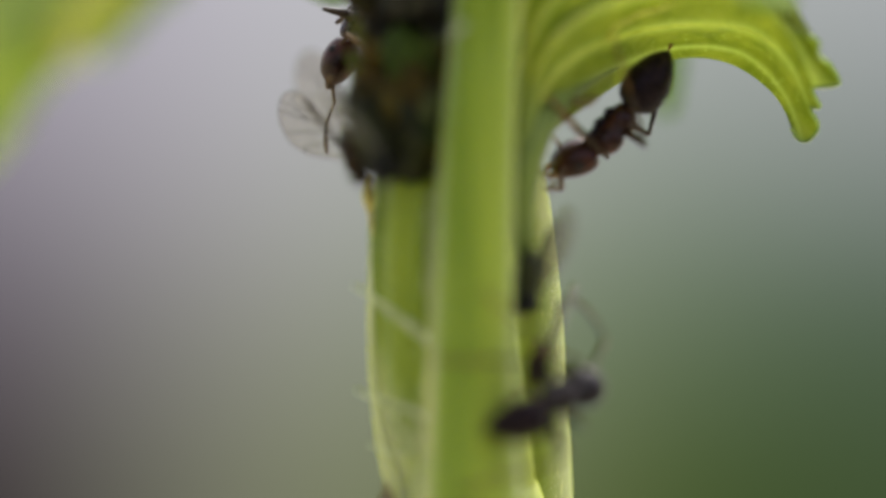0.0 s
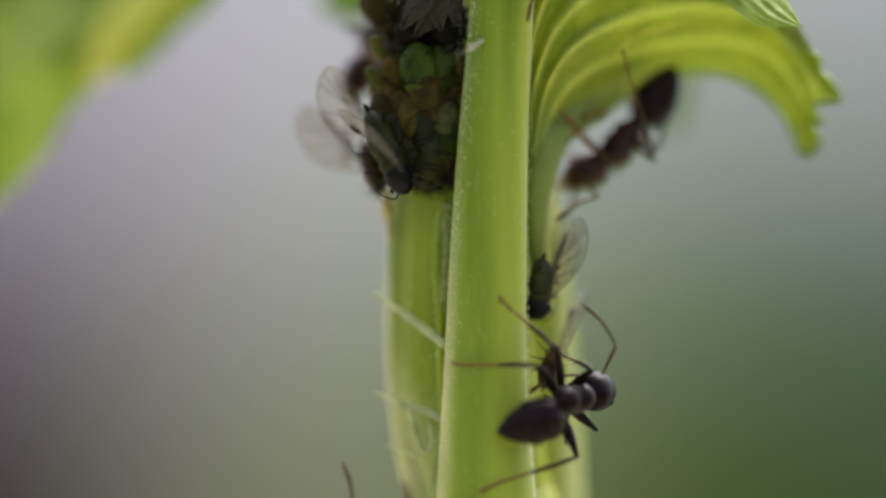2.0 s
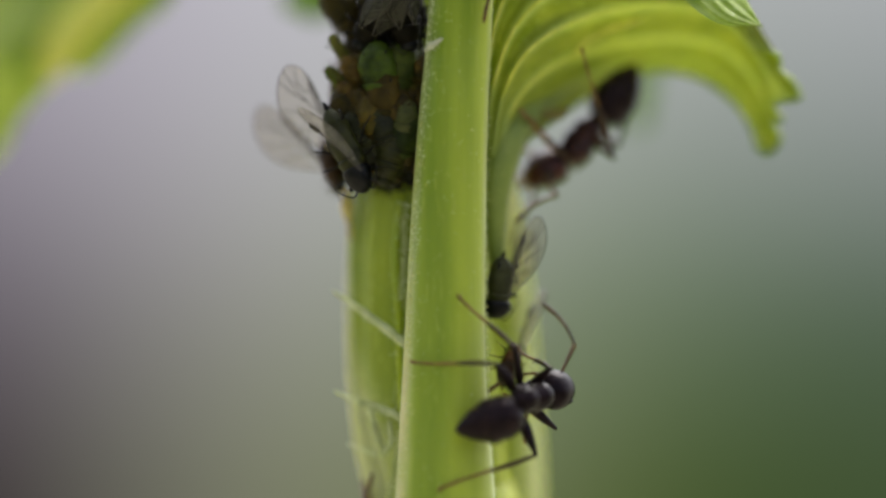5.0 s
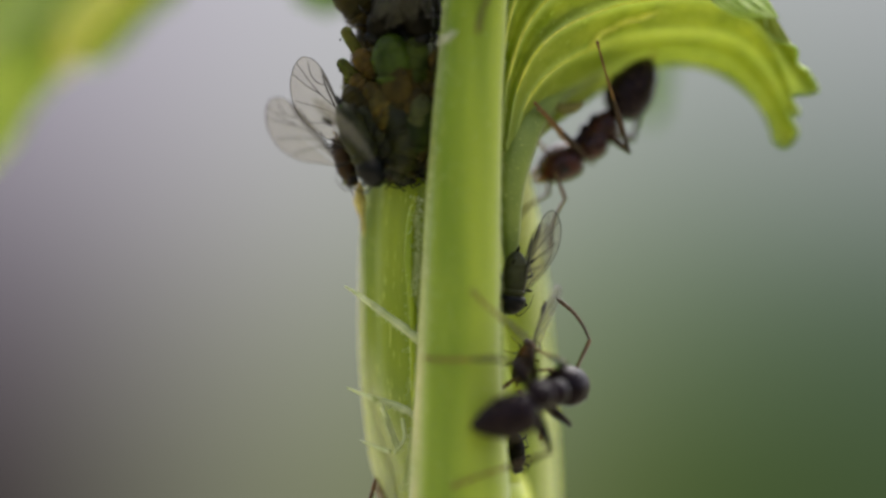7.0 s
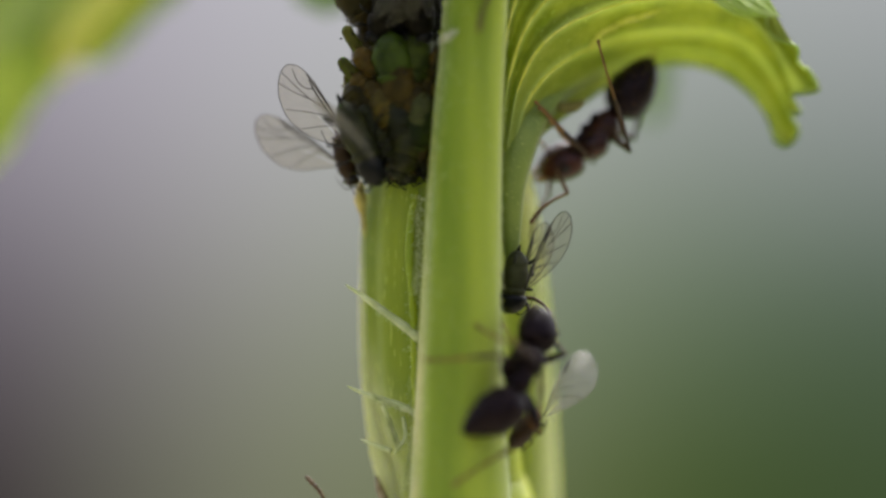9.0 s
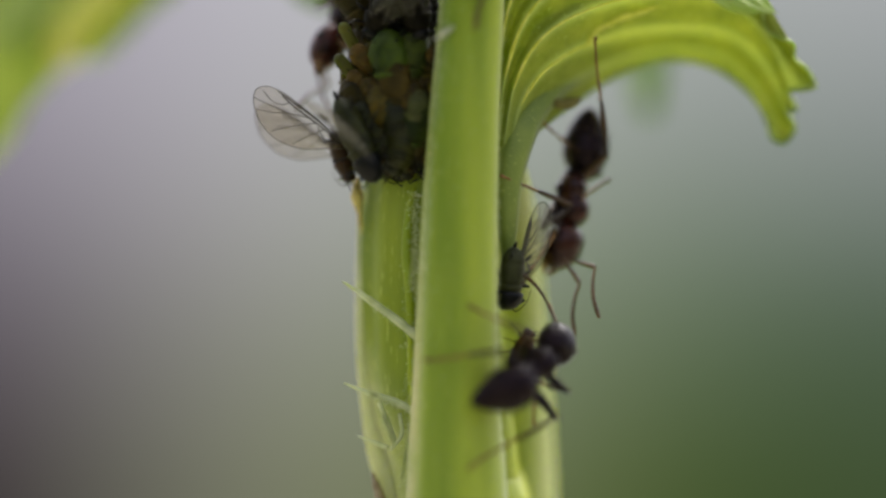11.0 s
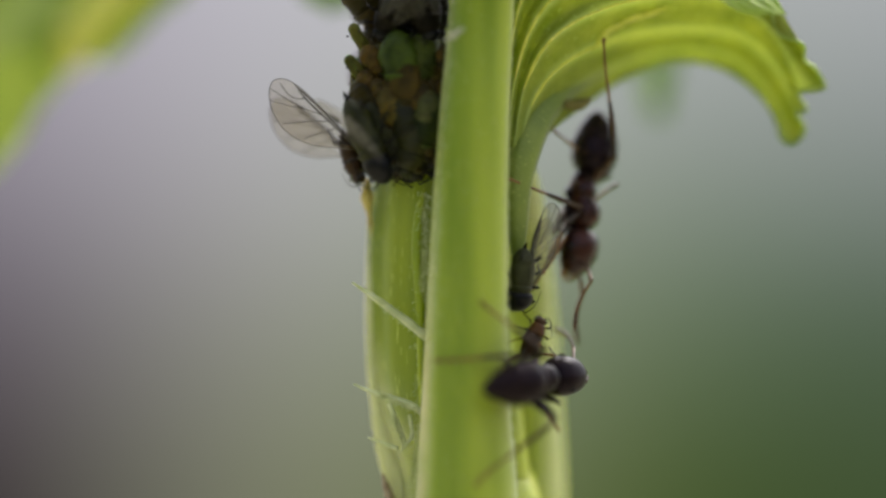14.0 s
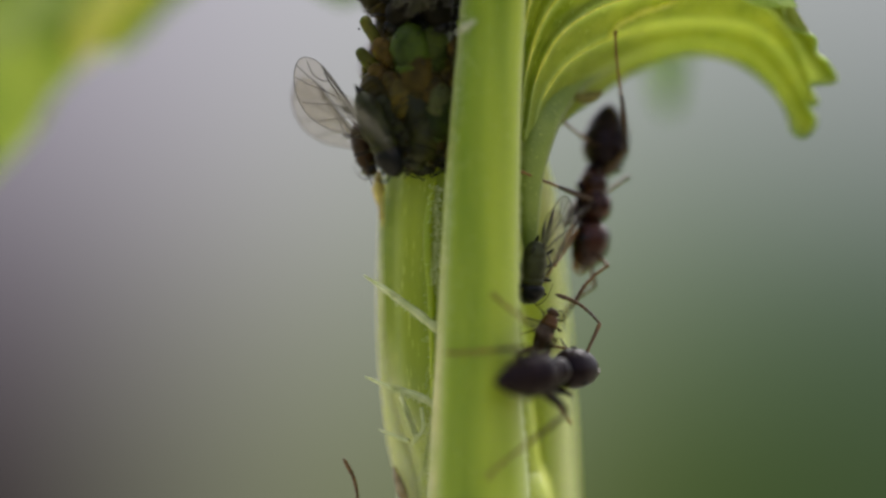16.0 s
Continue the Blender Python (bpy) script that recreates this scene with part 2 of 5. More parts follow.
WING = wing_film()
MILKY = wing_film("milky_wing_film", (0.6, 0.57, 0.6), 0.14, 0.28)
SMOKY = wing_film("smoky_wing_film", (0.42, 0.38, 0.30), 0.09, 0.20)
HAZY = wing_film("hazy_wing_film", (0.45, 0.44, 0.36), 0.07, 0.17)
DUSKY = wing_film("dusky_wing_film", (0.065, 0.06, 0.045), 0.4, 0.65)


# ---- building helpers ----
def vec(p):
    return Vector(p) * MM


def spline(pts, n):
    """n+1 points along a smooth curve through pts (tuples of any length)."""
    a = [np.array(p, float) for p in pts]
    a = [2 * a[0] - a[1]] + a + [2 * a[-1] - a[-2]]
    out, k = [], len(a) - 3
    for i in range(n + 1):
        s = min(i / n * k, k - 1e-9)
        j = int(s)
        f = s - j
        p0, p1, p2, p3 = a[j:j + 4]
        out.append(0.5 * (2 * p1 + (p2 - p0) * f + (2 * p0 - 5 * p1 + 4 * p2 - p3) * f * f + (3 * p1 - p0 - 3 * p2 + p3) * f ** 3))
    return out


def finish(bm):
    bmesh.ops.recalc_face_normals(bm, faces=bm.faces)
    for f in bm.faces:
        f.smooth = True
    return bm


def tube(rows, n=40, segs=20, shape=None, cut=None, flat=1.0, margin=None):
    """A rounded rod through rows of (x, y, z, radius) in mm. shape(angle, along): swell of the section; flat squeezes it sideways."""
    bm = bmesh.new() if cut is None else cut
    pts = spline(rows, n)
    rings, prev = [], None
    lay = bm.verts.layers.float.new("margin") if margin else None
    for i, p in enumerate(pts):
        c = Vector(p[:3])
        a, b = pts[max(i - 1, 0)], pts[min(i + 1, n)]
        d = Vector(b[:3] - a[:3]).normalized()
        side = prev - d * prev.dot(d) if prev else (d.cross(Vector((0, 1, 0))) if abs(d.y) < 0.9 else d.cross(Vector((1, 0, 0))))
        side.normalize()
        prev = side
        up = d.cross(side)
        ring = []
        for k in range(segs):
            w = 2 * math.pi * k / segs
            r = max(p[3], 0.002) * (shape(w, i / n) if shape else 1)
            ring.append(bm.verts.new((c + side * math.cos(w) * r + up * math.sin(w) * r * flat) * MM))
            # margin sets how strongly the painted rim light tints each vertex.
            if margin:
                ring[-1][lay] = margin(w if w < math.pi else w - 2 * math.pi, i / n)
        rings.append(ring)
    for r0, r1 in zip(rings, rings[1:]):
        for k in range(segs):
            bm.faces.new((r0[k], r0[(k + 1) % segs], r1[(k + 1) % segs], r1[k]))
    bm.faces.new(rings[0][::-1])
    bm.faces.new(rings[-1])
    return finish(bm)


def body(rows, segs=20, wide=1.0, tall=1.0, n=36, belly=0.0, rough=0.0):
    """A body along x from rows of (x, radius, z offset) in mm."""
    bm = bmesh.new()
    rings = []
    for p in spline(rows, n):
        ring = []
        for k in range(segs):
            w = 2 * math.pi * k / segs
            r = max(p[1], 0.004)
            if rough:
                r *= 1 + 2.2 * rough * noise.noise((p[0] * 2.6, math.cos(w) * 1.4, math.sin(w) * 1.4)) - rough * max(0, math.sin(w)) * math.exp(-((p[0] * 5.5) % 1 - 0.5) ** 2 / 0.02)
            z = math.sin(w) * r * tall
            if z < 0:
                z *= 1 - belly
            ring.append(bm.verts.new(Vector((p[0], math.cos(w) * r * wide, p[2] + z)) * MM))
        rings.append(ring)
    for r0, r1 in zip(rings, rings[1:]):
        for k in range(segs):
            bm.faces.new((r0[k], r0[(k + 1) % segs], r1[(k + 1) % segs], r1[k]))
    bm.faces.new(rings[0][::-1])
    bm.faces.new(rings[-1])
    return finish(bm)


def part(name, bm, material, parent, label=""):
    me = bpy.data.meshes.new(name)
    bm.to_mesh(me)
    bm.free()
    me.materials.append(material)
    ob = new(name, me)
    ob.parent = parent
    return tagged(ob, label)


SHEETS = {}


def sheet(curves, nu, nv, pleat=0.0, folds=6, teeth=0.0, tooth_n=14, thick=0.06, wave=0.0, seed=1, margin=None, calm=None):
    """A leaf blade of depth thick, spanned by smooth curves running from its base to its margin, with pleats and a
    toothed margin.
    """
    along = [spline(c, nu) for c in curves]
    bm = bmesh.new()
    lay = bm.verts.layers.float.new("margin")
    dull_lay = bm.verts.layers.float.new("base_dulling")
    grid = []
    edge = spline(margin, nv) if margin else None
    cols = [spline([along[k][i] for k in range(len(curves))], nv) for i in range(nu + 1)]
    for i in range(nu + 1):
        u = i / nu
        row = []
        for j in range(nv + 1):
            v = j / nv
            p = Vector(cols[i][j])
            if edge and u > 0.72:
                p = p.lerp(Vector(edge[j]), ((u - 0.72) / 0.28) ** 1.4)
            q = Vector(cols[max(i - 1, 0)][j])
            if i > 0 and teeth:
                d = (p - q)
                if d.length > 1e-6:
                    ph = (v * tooth_n) % 1
                    saw = (ph if ph < 0.7 else (1 - ph) * 2.33) * (0.6 + 0.8 * noise.noise((v * 9, seed, 0.5)))
                    p += d.normalized() * teeth * saw * max(0, (u - 0.72) / 0.28) ** 2
            ridge = math.sin(math.pi * folds * (v + 0.05 * math.sin(5.3 * v + seed))) ** 2 * (0.7 + 0.6 * noise.noise((v * 7, u * 2, seed)))
            p.y += pleat * (ridge - 0.6) * min(1, u * 4) * (1 - 0.55 * u) * (min(1, max(0, (v - calm[0]) / calm[1])) if calm else 1)
            p += Vector((0.3, 1, 0.5)) * wave * noise.noise((p.x * 0.7, p.z * 0.7, seed * 3.1))
            p.y += 0.035 * noise.noise((p.x * 3, p.z * 3, seed * 1.7)) + 0.018 * noise.noise((p.x * 8, p.z * 8, seed * 2.3))
            # Light on the pleat crests, painted in as a paler line.
            row.append((p, math.exp(-(math.sin(math.pi * folds * (v + 0.05 * math.sin(5.3 * v + seed))) / 0.45) ** 2) * (1 - 0.5 * u)))
        grid.append(row)
    SHEETS[seed] = [[p for p, _ in row] for row in grid]
    front = [[bm.verts.new(p * MM) for p, _ in row] for row in grid]
    back = [[bm.verts.new((p + Vector((0, thick, 0))) * MM) for p, _ in row] for row in grid]
    for i, row in enumerate(grid):
        for j, (_, m) in enumerate(row):
            front[i][j][lay] = back[i][j][lay] = m
            # Mask falls off with distance from the base; blade depth stays even.
            front[i][j][dull_lay] = back[i][j][dull_lay] = math.exp(-((grid[i][j][0] - Vector(curves[0][0])).length / 2.3) ** 2)
    for i in range(nu):
        for j in range(nv):
            bm.faces.new((front[i][j], front[i][j + 1], front[i + 1][j + 1], front[i + 1][j]))
            bm.faces.new((back[i][j], back[i + 1][j], back[i + 1][j + 1], back[i][j + 1]))
    for i in range(nu):
        for j in (0, nv):
            bm.faces.new((front[i][j], front[i + 1][j], back[i + 1][j], back[i][j]))
    for j in range(nv):
        for i in (0, nu):
            bm.faces.new((front[i][j], front[i][j + 1], back[i][j + 1], back[i][j]))
    return finish(bm)


def frame_of(rear, front, up):
    """Pose with x from rear to front and z near up, at rear (mm)."""
    x = (Vector(front) - Vector(rear)).normalized()
    y = Vector(up).cross(x).normalized()
    z = x.cross(y)
    m = Matrix((x, y, z)).transposed().to_4x4()
    m.translation = Vector(rear) * MM
    return m


# ---- backdrop and ground ----
def backdrop_material():
    """Glowing sheet painted as a far garden, wholly out of focus: lilac-grey light above, purple-brown and green shade
    below, all in its colours.
    """
    m = bpy.data.materials.new("glowing_garden_backdrop")
    m.use_nodes = True
    n, l = m.node_tree.nodes, m.node_tree.links
    n.remove(n["Principled BSDF"])
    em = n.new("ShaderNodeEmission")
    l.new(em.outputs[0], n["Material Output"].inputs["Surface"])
    tc = n.new("ShaderNodeTexCoord")
    nz = n.new("ShaderNodeTexNoise")
    nz.inputs["Scale"].default_value = 1.7 / BW
    nz.inputs["Detail"].default_value = 1.0
    l.new(tc.outputs["Object"], nz.inputs["Vector"])
    off = n.new("ShaderNodeVectorMath")
    off.operation = "MULTIPLY_ADD"
    off.inputs[1].default_value = (0.21 * BW, 0, 0.21 * BW)
    l.new(nz.outputs["Color"], off.inputs[0])
    l.new(tc.outputs["Object"], off.inputs[2])
    sx = n.new("ShaderNodeSeparateXYZ")
    l.new(off.outputs[0], sx.inputs[0])
    fx = n.new("ShaderNodeMapRange")
    fx.inputs["From Min"].default_value, fx.inputs["From Max"].default_value = -0.895 * BW, 1.105 * BW
    l.new(sx.outputs["X"], fx.inputs["Value"])
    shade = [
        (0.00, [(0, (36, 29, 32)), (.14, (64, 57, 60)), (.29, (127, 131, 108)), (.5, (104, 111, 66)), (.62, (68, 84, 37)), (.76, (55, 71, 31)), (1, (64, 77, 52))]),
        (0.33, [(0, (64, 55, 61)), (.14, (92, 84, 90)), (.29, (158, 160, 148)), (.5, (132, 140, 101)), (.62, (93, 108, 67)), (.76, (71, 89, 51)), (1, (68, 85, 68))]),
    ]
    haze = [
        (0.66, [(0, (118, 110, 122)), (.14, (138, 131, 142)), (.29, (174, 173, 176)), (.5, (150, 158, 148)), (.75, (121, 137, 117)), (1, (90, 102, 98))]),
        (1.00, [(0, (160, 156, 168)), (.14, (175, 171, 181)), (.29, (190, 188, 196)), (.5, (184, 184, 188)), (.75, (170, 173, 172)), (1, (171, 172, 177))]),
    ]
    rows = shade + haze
    last = None
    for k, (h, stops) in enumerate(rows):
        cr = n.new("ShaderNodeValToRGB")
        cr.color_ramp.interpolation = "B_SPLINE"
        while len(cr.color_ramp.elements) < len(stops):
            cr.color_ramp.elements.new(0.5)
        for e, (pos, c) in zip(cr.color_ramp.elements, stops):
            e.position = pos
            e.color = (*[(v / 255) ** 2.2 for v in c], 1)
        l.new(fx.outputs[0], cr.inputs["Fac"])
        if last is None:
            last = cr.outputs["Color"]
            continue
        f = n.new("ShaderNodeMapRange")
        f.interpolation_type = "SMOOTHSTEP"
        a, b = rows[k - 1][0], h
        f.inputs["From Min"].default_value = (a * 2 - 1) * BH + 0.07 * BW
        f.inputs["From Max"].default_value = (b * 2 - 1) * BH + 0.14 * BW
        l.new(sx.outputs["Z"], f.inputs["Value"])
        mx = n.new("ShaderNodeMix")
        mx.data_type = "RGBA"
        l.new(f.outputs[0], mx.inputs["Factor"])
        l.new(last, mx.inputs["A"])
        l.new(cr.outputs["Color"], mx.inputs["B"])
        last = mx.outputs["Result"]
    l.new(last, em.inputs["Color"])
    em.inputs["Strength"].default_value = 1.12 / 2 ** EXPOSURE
    return m


BACK_Y = 0.8
BW = (BACK_Y + 0.11) * math.tan(radians(11.97) / 2)
BH = BW * 882 / 1568


def build_backdrop():
    bm = bmesh.new()
    n = 24
    cols = []
    for i in range(n + 1):
        x = -0.6 + 1.2 * i / n
        y = BACK_Y - 0.15 * x * x
        cols.append([bm.verts.new((x, y, z)) for z in (-0.34, -0.1, 0.1, 0.22)])
    for a, b in zip(cols, cols[1:]):
        for k in range(3):
            bm.faces.new((a[k], b[k], b[k + 1], a[k + 1]))
    finish(bm)
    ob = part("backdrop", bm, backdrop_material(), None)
    tagged(ob, "glowing backdrop painted as a blurred garden in lilac grey and green", "backdrop", kind="structure")


def build_unseen_hedge():
    """Unseen dark foliage added on the viewer's side, to cut frontal light and reflections."""
    bm = bmesh.new()
    cols = []
    for i in range(61):
        w = radians(170 + 200 * i / 60)
        rad = 0.95 + 0.04 * noise.noise((i * 0.4, 0, 0))
        cols.append([bm.verts.new(((rad + 0.03 * noise.noise((i * 0.9, z * 9, 1))) * math.cos(w), (rad + 0.03 * noise.noise((i * 0.9, z * 9, 2))) * math.sin(w), z)) for z in (-0.34, -0.25, -0.15, -0.03, 0.06, 0.13 + 0.03 * noise.noise((i * 0.7, 3, 3)))])
    for a, b in zip(cols, cols[1:]):
        for k in range(5):
            bm.faces.new((a[k], b[k], b[k + 1], a[k + 1]))
    green = mat("blocker_foliage", (0.02, 0.035, 0.012), (0.07, 0.11, 0.035), 0.8, 0.05, 0.8, 0.2)
    tagged(part("hedge", finish(bm), green, None), "unseen dark green hedge added to block low light", "hedge", kind="structure")


def build_ground():
    bm = bmesh.new()
    bmesh.ops.create_grid(bm, x_segments=60, y_segments=60, size=60)
    for v in bm.verts:
        v.co.z = -0.30 + 0.02 * noise.noise(v.co * 0.4) - 0.02
    # Ground is out of view; lightened to bounce light up onto the stems.
    soil = mat("bounce_ground", (0.24, 0.23, 0.14), (0.38, 0.36, 0.25), 0.9, 0.02, 0.8, 0.3)
    ob = part("ground", finish(bm), soil, None)
    tagged(ob, "unseen garden ground, made pale to bounce light up", "ground", kind="structure")


# ---- the plant ----
def build_plant():
    plant = new("plant")
    tagged(plant, "young green shoot with hairy stem, petioles and toothed leaves", "plant")

    def ribs(w, s):
        return 1 + 0.012 * math.cos(9 * w + 0.6) + 0.02 * math.cos(5 * w + 1.1) - 0.10 * math.exp(-((w - 1.22) / 0.22) ** 2)
    # margin: backlight along the stem's left side, painted as a pale tint.
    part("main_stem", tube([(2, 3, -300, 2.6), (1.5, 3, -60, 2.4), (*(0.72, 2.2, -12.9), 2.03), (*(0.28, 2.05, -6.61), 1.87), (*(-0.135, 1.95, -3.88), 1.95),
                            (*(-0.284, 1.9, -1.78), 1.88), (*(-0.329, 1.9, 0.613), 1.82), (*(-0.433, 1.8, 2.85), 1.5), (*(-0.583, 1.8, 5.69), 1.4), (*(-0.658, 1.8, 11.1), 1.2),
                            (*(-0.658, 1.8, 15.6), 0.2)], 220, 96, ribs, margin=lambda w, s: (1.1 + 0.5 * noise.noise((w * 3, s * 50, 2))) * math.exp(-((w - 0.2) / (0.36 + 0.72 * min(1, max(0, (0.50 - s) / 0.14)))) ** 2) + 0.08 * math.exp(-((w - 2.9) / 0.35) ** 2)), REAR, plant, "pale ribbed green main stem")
    # margin: painted rim light, weakened upwards where the stalk shades itself.
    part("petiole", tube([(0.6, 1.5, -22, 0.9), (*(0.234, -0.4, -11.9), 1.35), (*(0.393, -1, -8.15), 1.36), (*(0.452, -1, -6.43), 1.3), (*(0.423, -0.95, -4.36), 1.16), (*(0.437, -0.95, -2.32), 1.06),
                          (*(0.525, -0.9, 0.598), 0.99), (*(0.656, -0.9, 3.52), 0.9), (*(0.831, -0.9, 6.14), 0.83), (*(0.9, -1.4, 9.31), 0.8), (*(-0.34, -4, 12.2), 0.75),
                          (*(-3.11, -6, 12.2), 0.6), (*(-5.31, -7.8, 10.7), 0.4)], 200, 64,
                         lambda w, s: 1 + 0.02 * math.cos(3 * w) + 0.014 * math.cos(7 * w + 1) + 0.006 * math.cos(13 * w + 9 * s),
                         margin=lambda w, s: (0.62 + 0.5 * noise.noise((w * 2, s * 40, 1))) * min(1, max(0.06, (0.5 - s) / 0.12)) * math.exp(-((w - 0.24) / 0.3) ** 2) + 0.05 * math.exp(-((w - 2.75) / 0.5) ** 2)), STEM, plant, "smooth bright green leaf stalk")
    # margin: light on the stalk's right flank, painted as a pale tint.
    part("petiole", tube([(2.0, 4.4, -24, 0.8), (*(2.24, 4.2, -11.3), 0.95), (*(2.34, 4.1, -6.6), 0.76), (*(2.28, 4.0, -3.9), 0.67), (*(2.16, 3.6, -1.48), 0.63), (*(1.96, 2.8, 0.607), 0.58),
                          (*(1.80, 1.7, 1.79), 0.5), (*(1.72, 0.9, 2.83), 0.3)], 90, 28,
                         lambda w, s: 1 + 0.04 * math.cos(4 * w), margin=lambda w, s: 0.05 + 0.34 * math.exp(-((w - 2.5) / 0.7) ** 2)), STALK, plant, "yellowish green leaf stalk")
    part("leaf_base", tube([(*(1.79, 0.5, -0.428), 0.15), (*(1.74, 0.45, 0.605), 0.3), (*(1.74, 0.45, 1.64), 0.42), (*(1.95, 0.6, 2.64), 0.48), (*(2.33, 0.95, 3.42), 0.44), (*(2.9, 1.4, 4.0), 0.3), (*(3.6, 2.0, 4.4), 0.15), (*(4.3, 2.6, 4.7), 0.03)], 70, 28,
                           lambda w, s: 1 + 0.03 * math.cos(5 * w)), SHADED_BASE, plant, "flared leaf base, its shade painted in as grey-green")
    part("stipule", tube([(*(-0.719, -0.3, -5.27), 0.08), (*(-0.792, -0.25, -1.75), 0.1), (*(-0.881, -0.2, -0.132), 0.13), (*(-0.808, -0.1, 0.896), 0.1), (*(-0.677, 0.1, 1.5), 0.03)], 40, 14), REAR, plant)

    part("stem_ridge", tube([(*(-1.92, 1.65, 1.65), 0.08), (*(-2.04, 1.65, 0.61), 0.13), (*(-2.04, 1.6, -1.17), 0.2), (*(-2.03, 1.55, -2.66), 0.2), (*(-1.93, 1.45, -3.84), 0.22), (*(-1.73, 1.4, -5.18), 0.26), (*(-1.44, 1.35, -6.36), 0.3),
                             (*(-1.18, 1.55, -8.3), 0.32), (*(-0.705, 1.85, -12.8), 0.3)], 80, 16), RIDGE, plant, "pale translucent stem ridge")
    part("callus", tube([(*(-2.16, 1.2, 1.8), 0.04), (*(-2.2, 1.15, 1.5), 0.13), (*(-2.18, 1.12, 1.2), 0.15), (*(-2.14, 1.15, 0.9), 0.08), (*(-2.1, 1.2, 0.55), 0.06), (*(-2.08, 1.2, 0.3), 0.02)], 36, 14, lambda w, u: 1 + 0.3 * noise.noise((u * 7, math.cos(w), math.sin(w)))), CALLUS, plant, "yellowish tan callus on the stem")
    part("dry_scar", tube([(*(-1.78, 0.95, -5.99), 0.03), (*(-1.69, 0.9, -6.3), 0.09), (*(-1.57, 0.85, -6.65), 0.12), (*(-1.36, 0.8, -7.39), 0.08)], 30, 12, lambda w, u: 1 + 0.3 * noise.noise((u * 9, math.cos(w), math.sin(w)))), SCAR, plant, "dry brown scar on the stem")
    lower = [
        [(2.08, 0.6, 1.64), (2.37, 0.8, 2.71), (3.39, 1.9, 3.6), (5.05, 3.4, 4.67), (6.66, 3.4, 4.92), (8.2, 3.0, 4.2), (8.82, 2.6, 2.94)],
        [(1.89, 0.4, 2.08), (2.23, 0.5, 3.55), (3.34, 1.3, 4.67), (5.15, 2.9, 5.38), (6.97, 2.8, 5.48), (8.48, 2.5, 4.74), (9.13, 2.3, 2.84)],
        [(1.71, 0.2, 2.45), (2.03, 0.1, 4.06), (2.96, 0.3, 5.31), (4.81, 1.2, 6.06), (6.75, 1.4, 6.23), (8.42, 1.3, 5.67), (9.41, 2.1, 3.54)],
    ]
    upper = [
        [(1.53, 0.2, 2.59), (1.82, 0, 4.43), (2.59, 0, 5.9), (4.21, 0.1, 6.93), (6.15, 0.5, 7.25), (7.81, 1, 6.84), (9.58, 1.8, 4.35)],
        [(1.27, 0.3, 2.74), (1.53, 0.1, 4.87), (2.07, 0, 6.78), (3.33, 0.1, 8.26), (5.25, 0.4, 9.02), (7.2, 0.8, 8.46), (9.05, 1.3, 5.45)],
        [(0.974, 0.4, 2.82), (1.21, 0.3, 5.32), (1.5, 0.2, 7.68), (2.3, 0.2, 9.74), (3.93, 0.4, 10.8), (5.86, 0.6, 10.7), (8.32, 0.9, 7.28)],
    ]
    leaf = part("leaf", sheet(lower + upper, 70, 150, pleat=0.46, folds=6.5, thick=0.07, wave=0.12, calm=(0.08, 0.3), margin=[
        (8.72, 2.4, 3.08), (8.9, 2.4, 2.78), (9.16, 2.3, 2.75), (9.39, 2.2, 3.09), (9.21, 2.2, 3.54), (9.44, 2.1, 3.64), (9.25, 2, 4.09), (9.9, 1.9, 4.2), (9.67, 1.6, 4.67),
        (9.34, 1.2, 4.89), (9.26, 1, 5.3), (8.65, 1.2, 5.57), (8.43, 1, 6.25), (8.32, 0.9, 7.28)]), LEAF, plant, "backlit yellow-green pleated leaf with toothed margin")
    grid = SHEETS[1]
    nv = len(grid[0]) - 1
    part("leaf_edge", tube([(*grid[-1][j], 0.05 + 0.03 * noise.noise((j * 0.3, 4, 4))) for j in range(0, nv + 1, 3)], 150, 8), LEAF_TOP, leaf, "pale bluish thickened leaf margin")
    # Crinkled crest; its highlight is put into the tube's lighter colour.
    crest = []
    for q in ((3.76, 0, 5.16), (3.94, 0, 5.43), (4.15, 0, 5.66), (4.41, 0, 5.81), (4.71, 0, 5.96), (5, 0, 6.06), (5.32, 0, 6.16), (5.75, 0, 6.28)):
        g = min((p for row in grid for p in row), key=lambda p: (p.x - q[0]) ** 2 + (p.z - q[2]) ** 2)
        crest.append((q[0], g.y - 0.03, q[2], 0.085 if 1 <= len(crest) <= 6 else 0.02))
    part("leaf_vein", tube(crest, 80, 10, lambda w, u: 1 + 0.9 * noise.noise((u * 38, math.cos(w), math.sin(w)))), CREST, leaf, "crinkled vein, its highlight painted in lighter")
    # Ribs lighter than the blade: the crests' light is painted in.
    for rib in range(2, 7):
        j = min(range(nv + 1), key=lambda q: abs(6.5 * (q / nv + 0.05 * math.sin(5.3 * q / nv + 1)) - rib))
        line = [grid[i][j] for i in range(10, 56, 3)]
        part("leaf_vein", tube([(p.x, p.y - 0.02, p.z, 0.055 * (1 - 0.75 * q / len(line)) * (0.2 if q == 0 else 1)) for q, p in enumerate(line)], 60, 8, lambda w, u: 1 + 0.35 * noise.noise((u * 24, math.cos(w), math.sin(w)))), CREST, leaf)
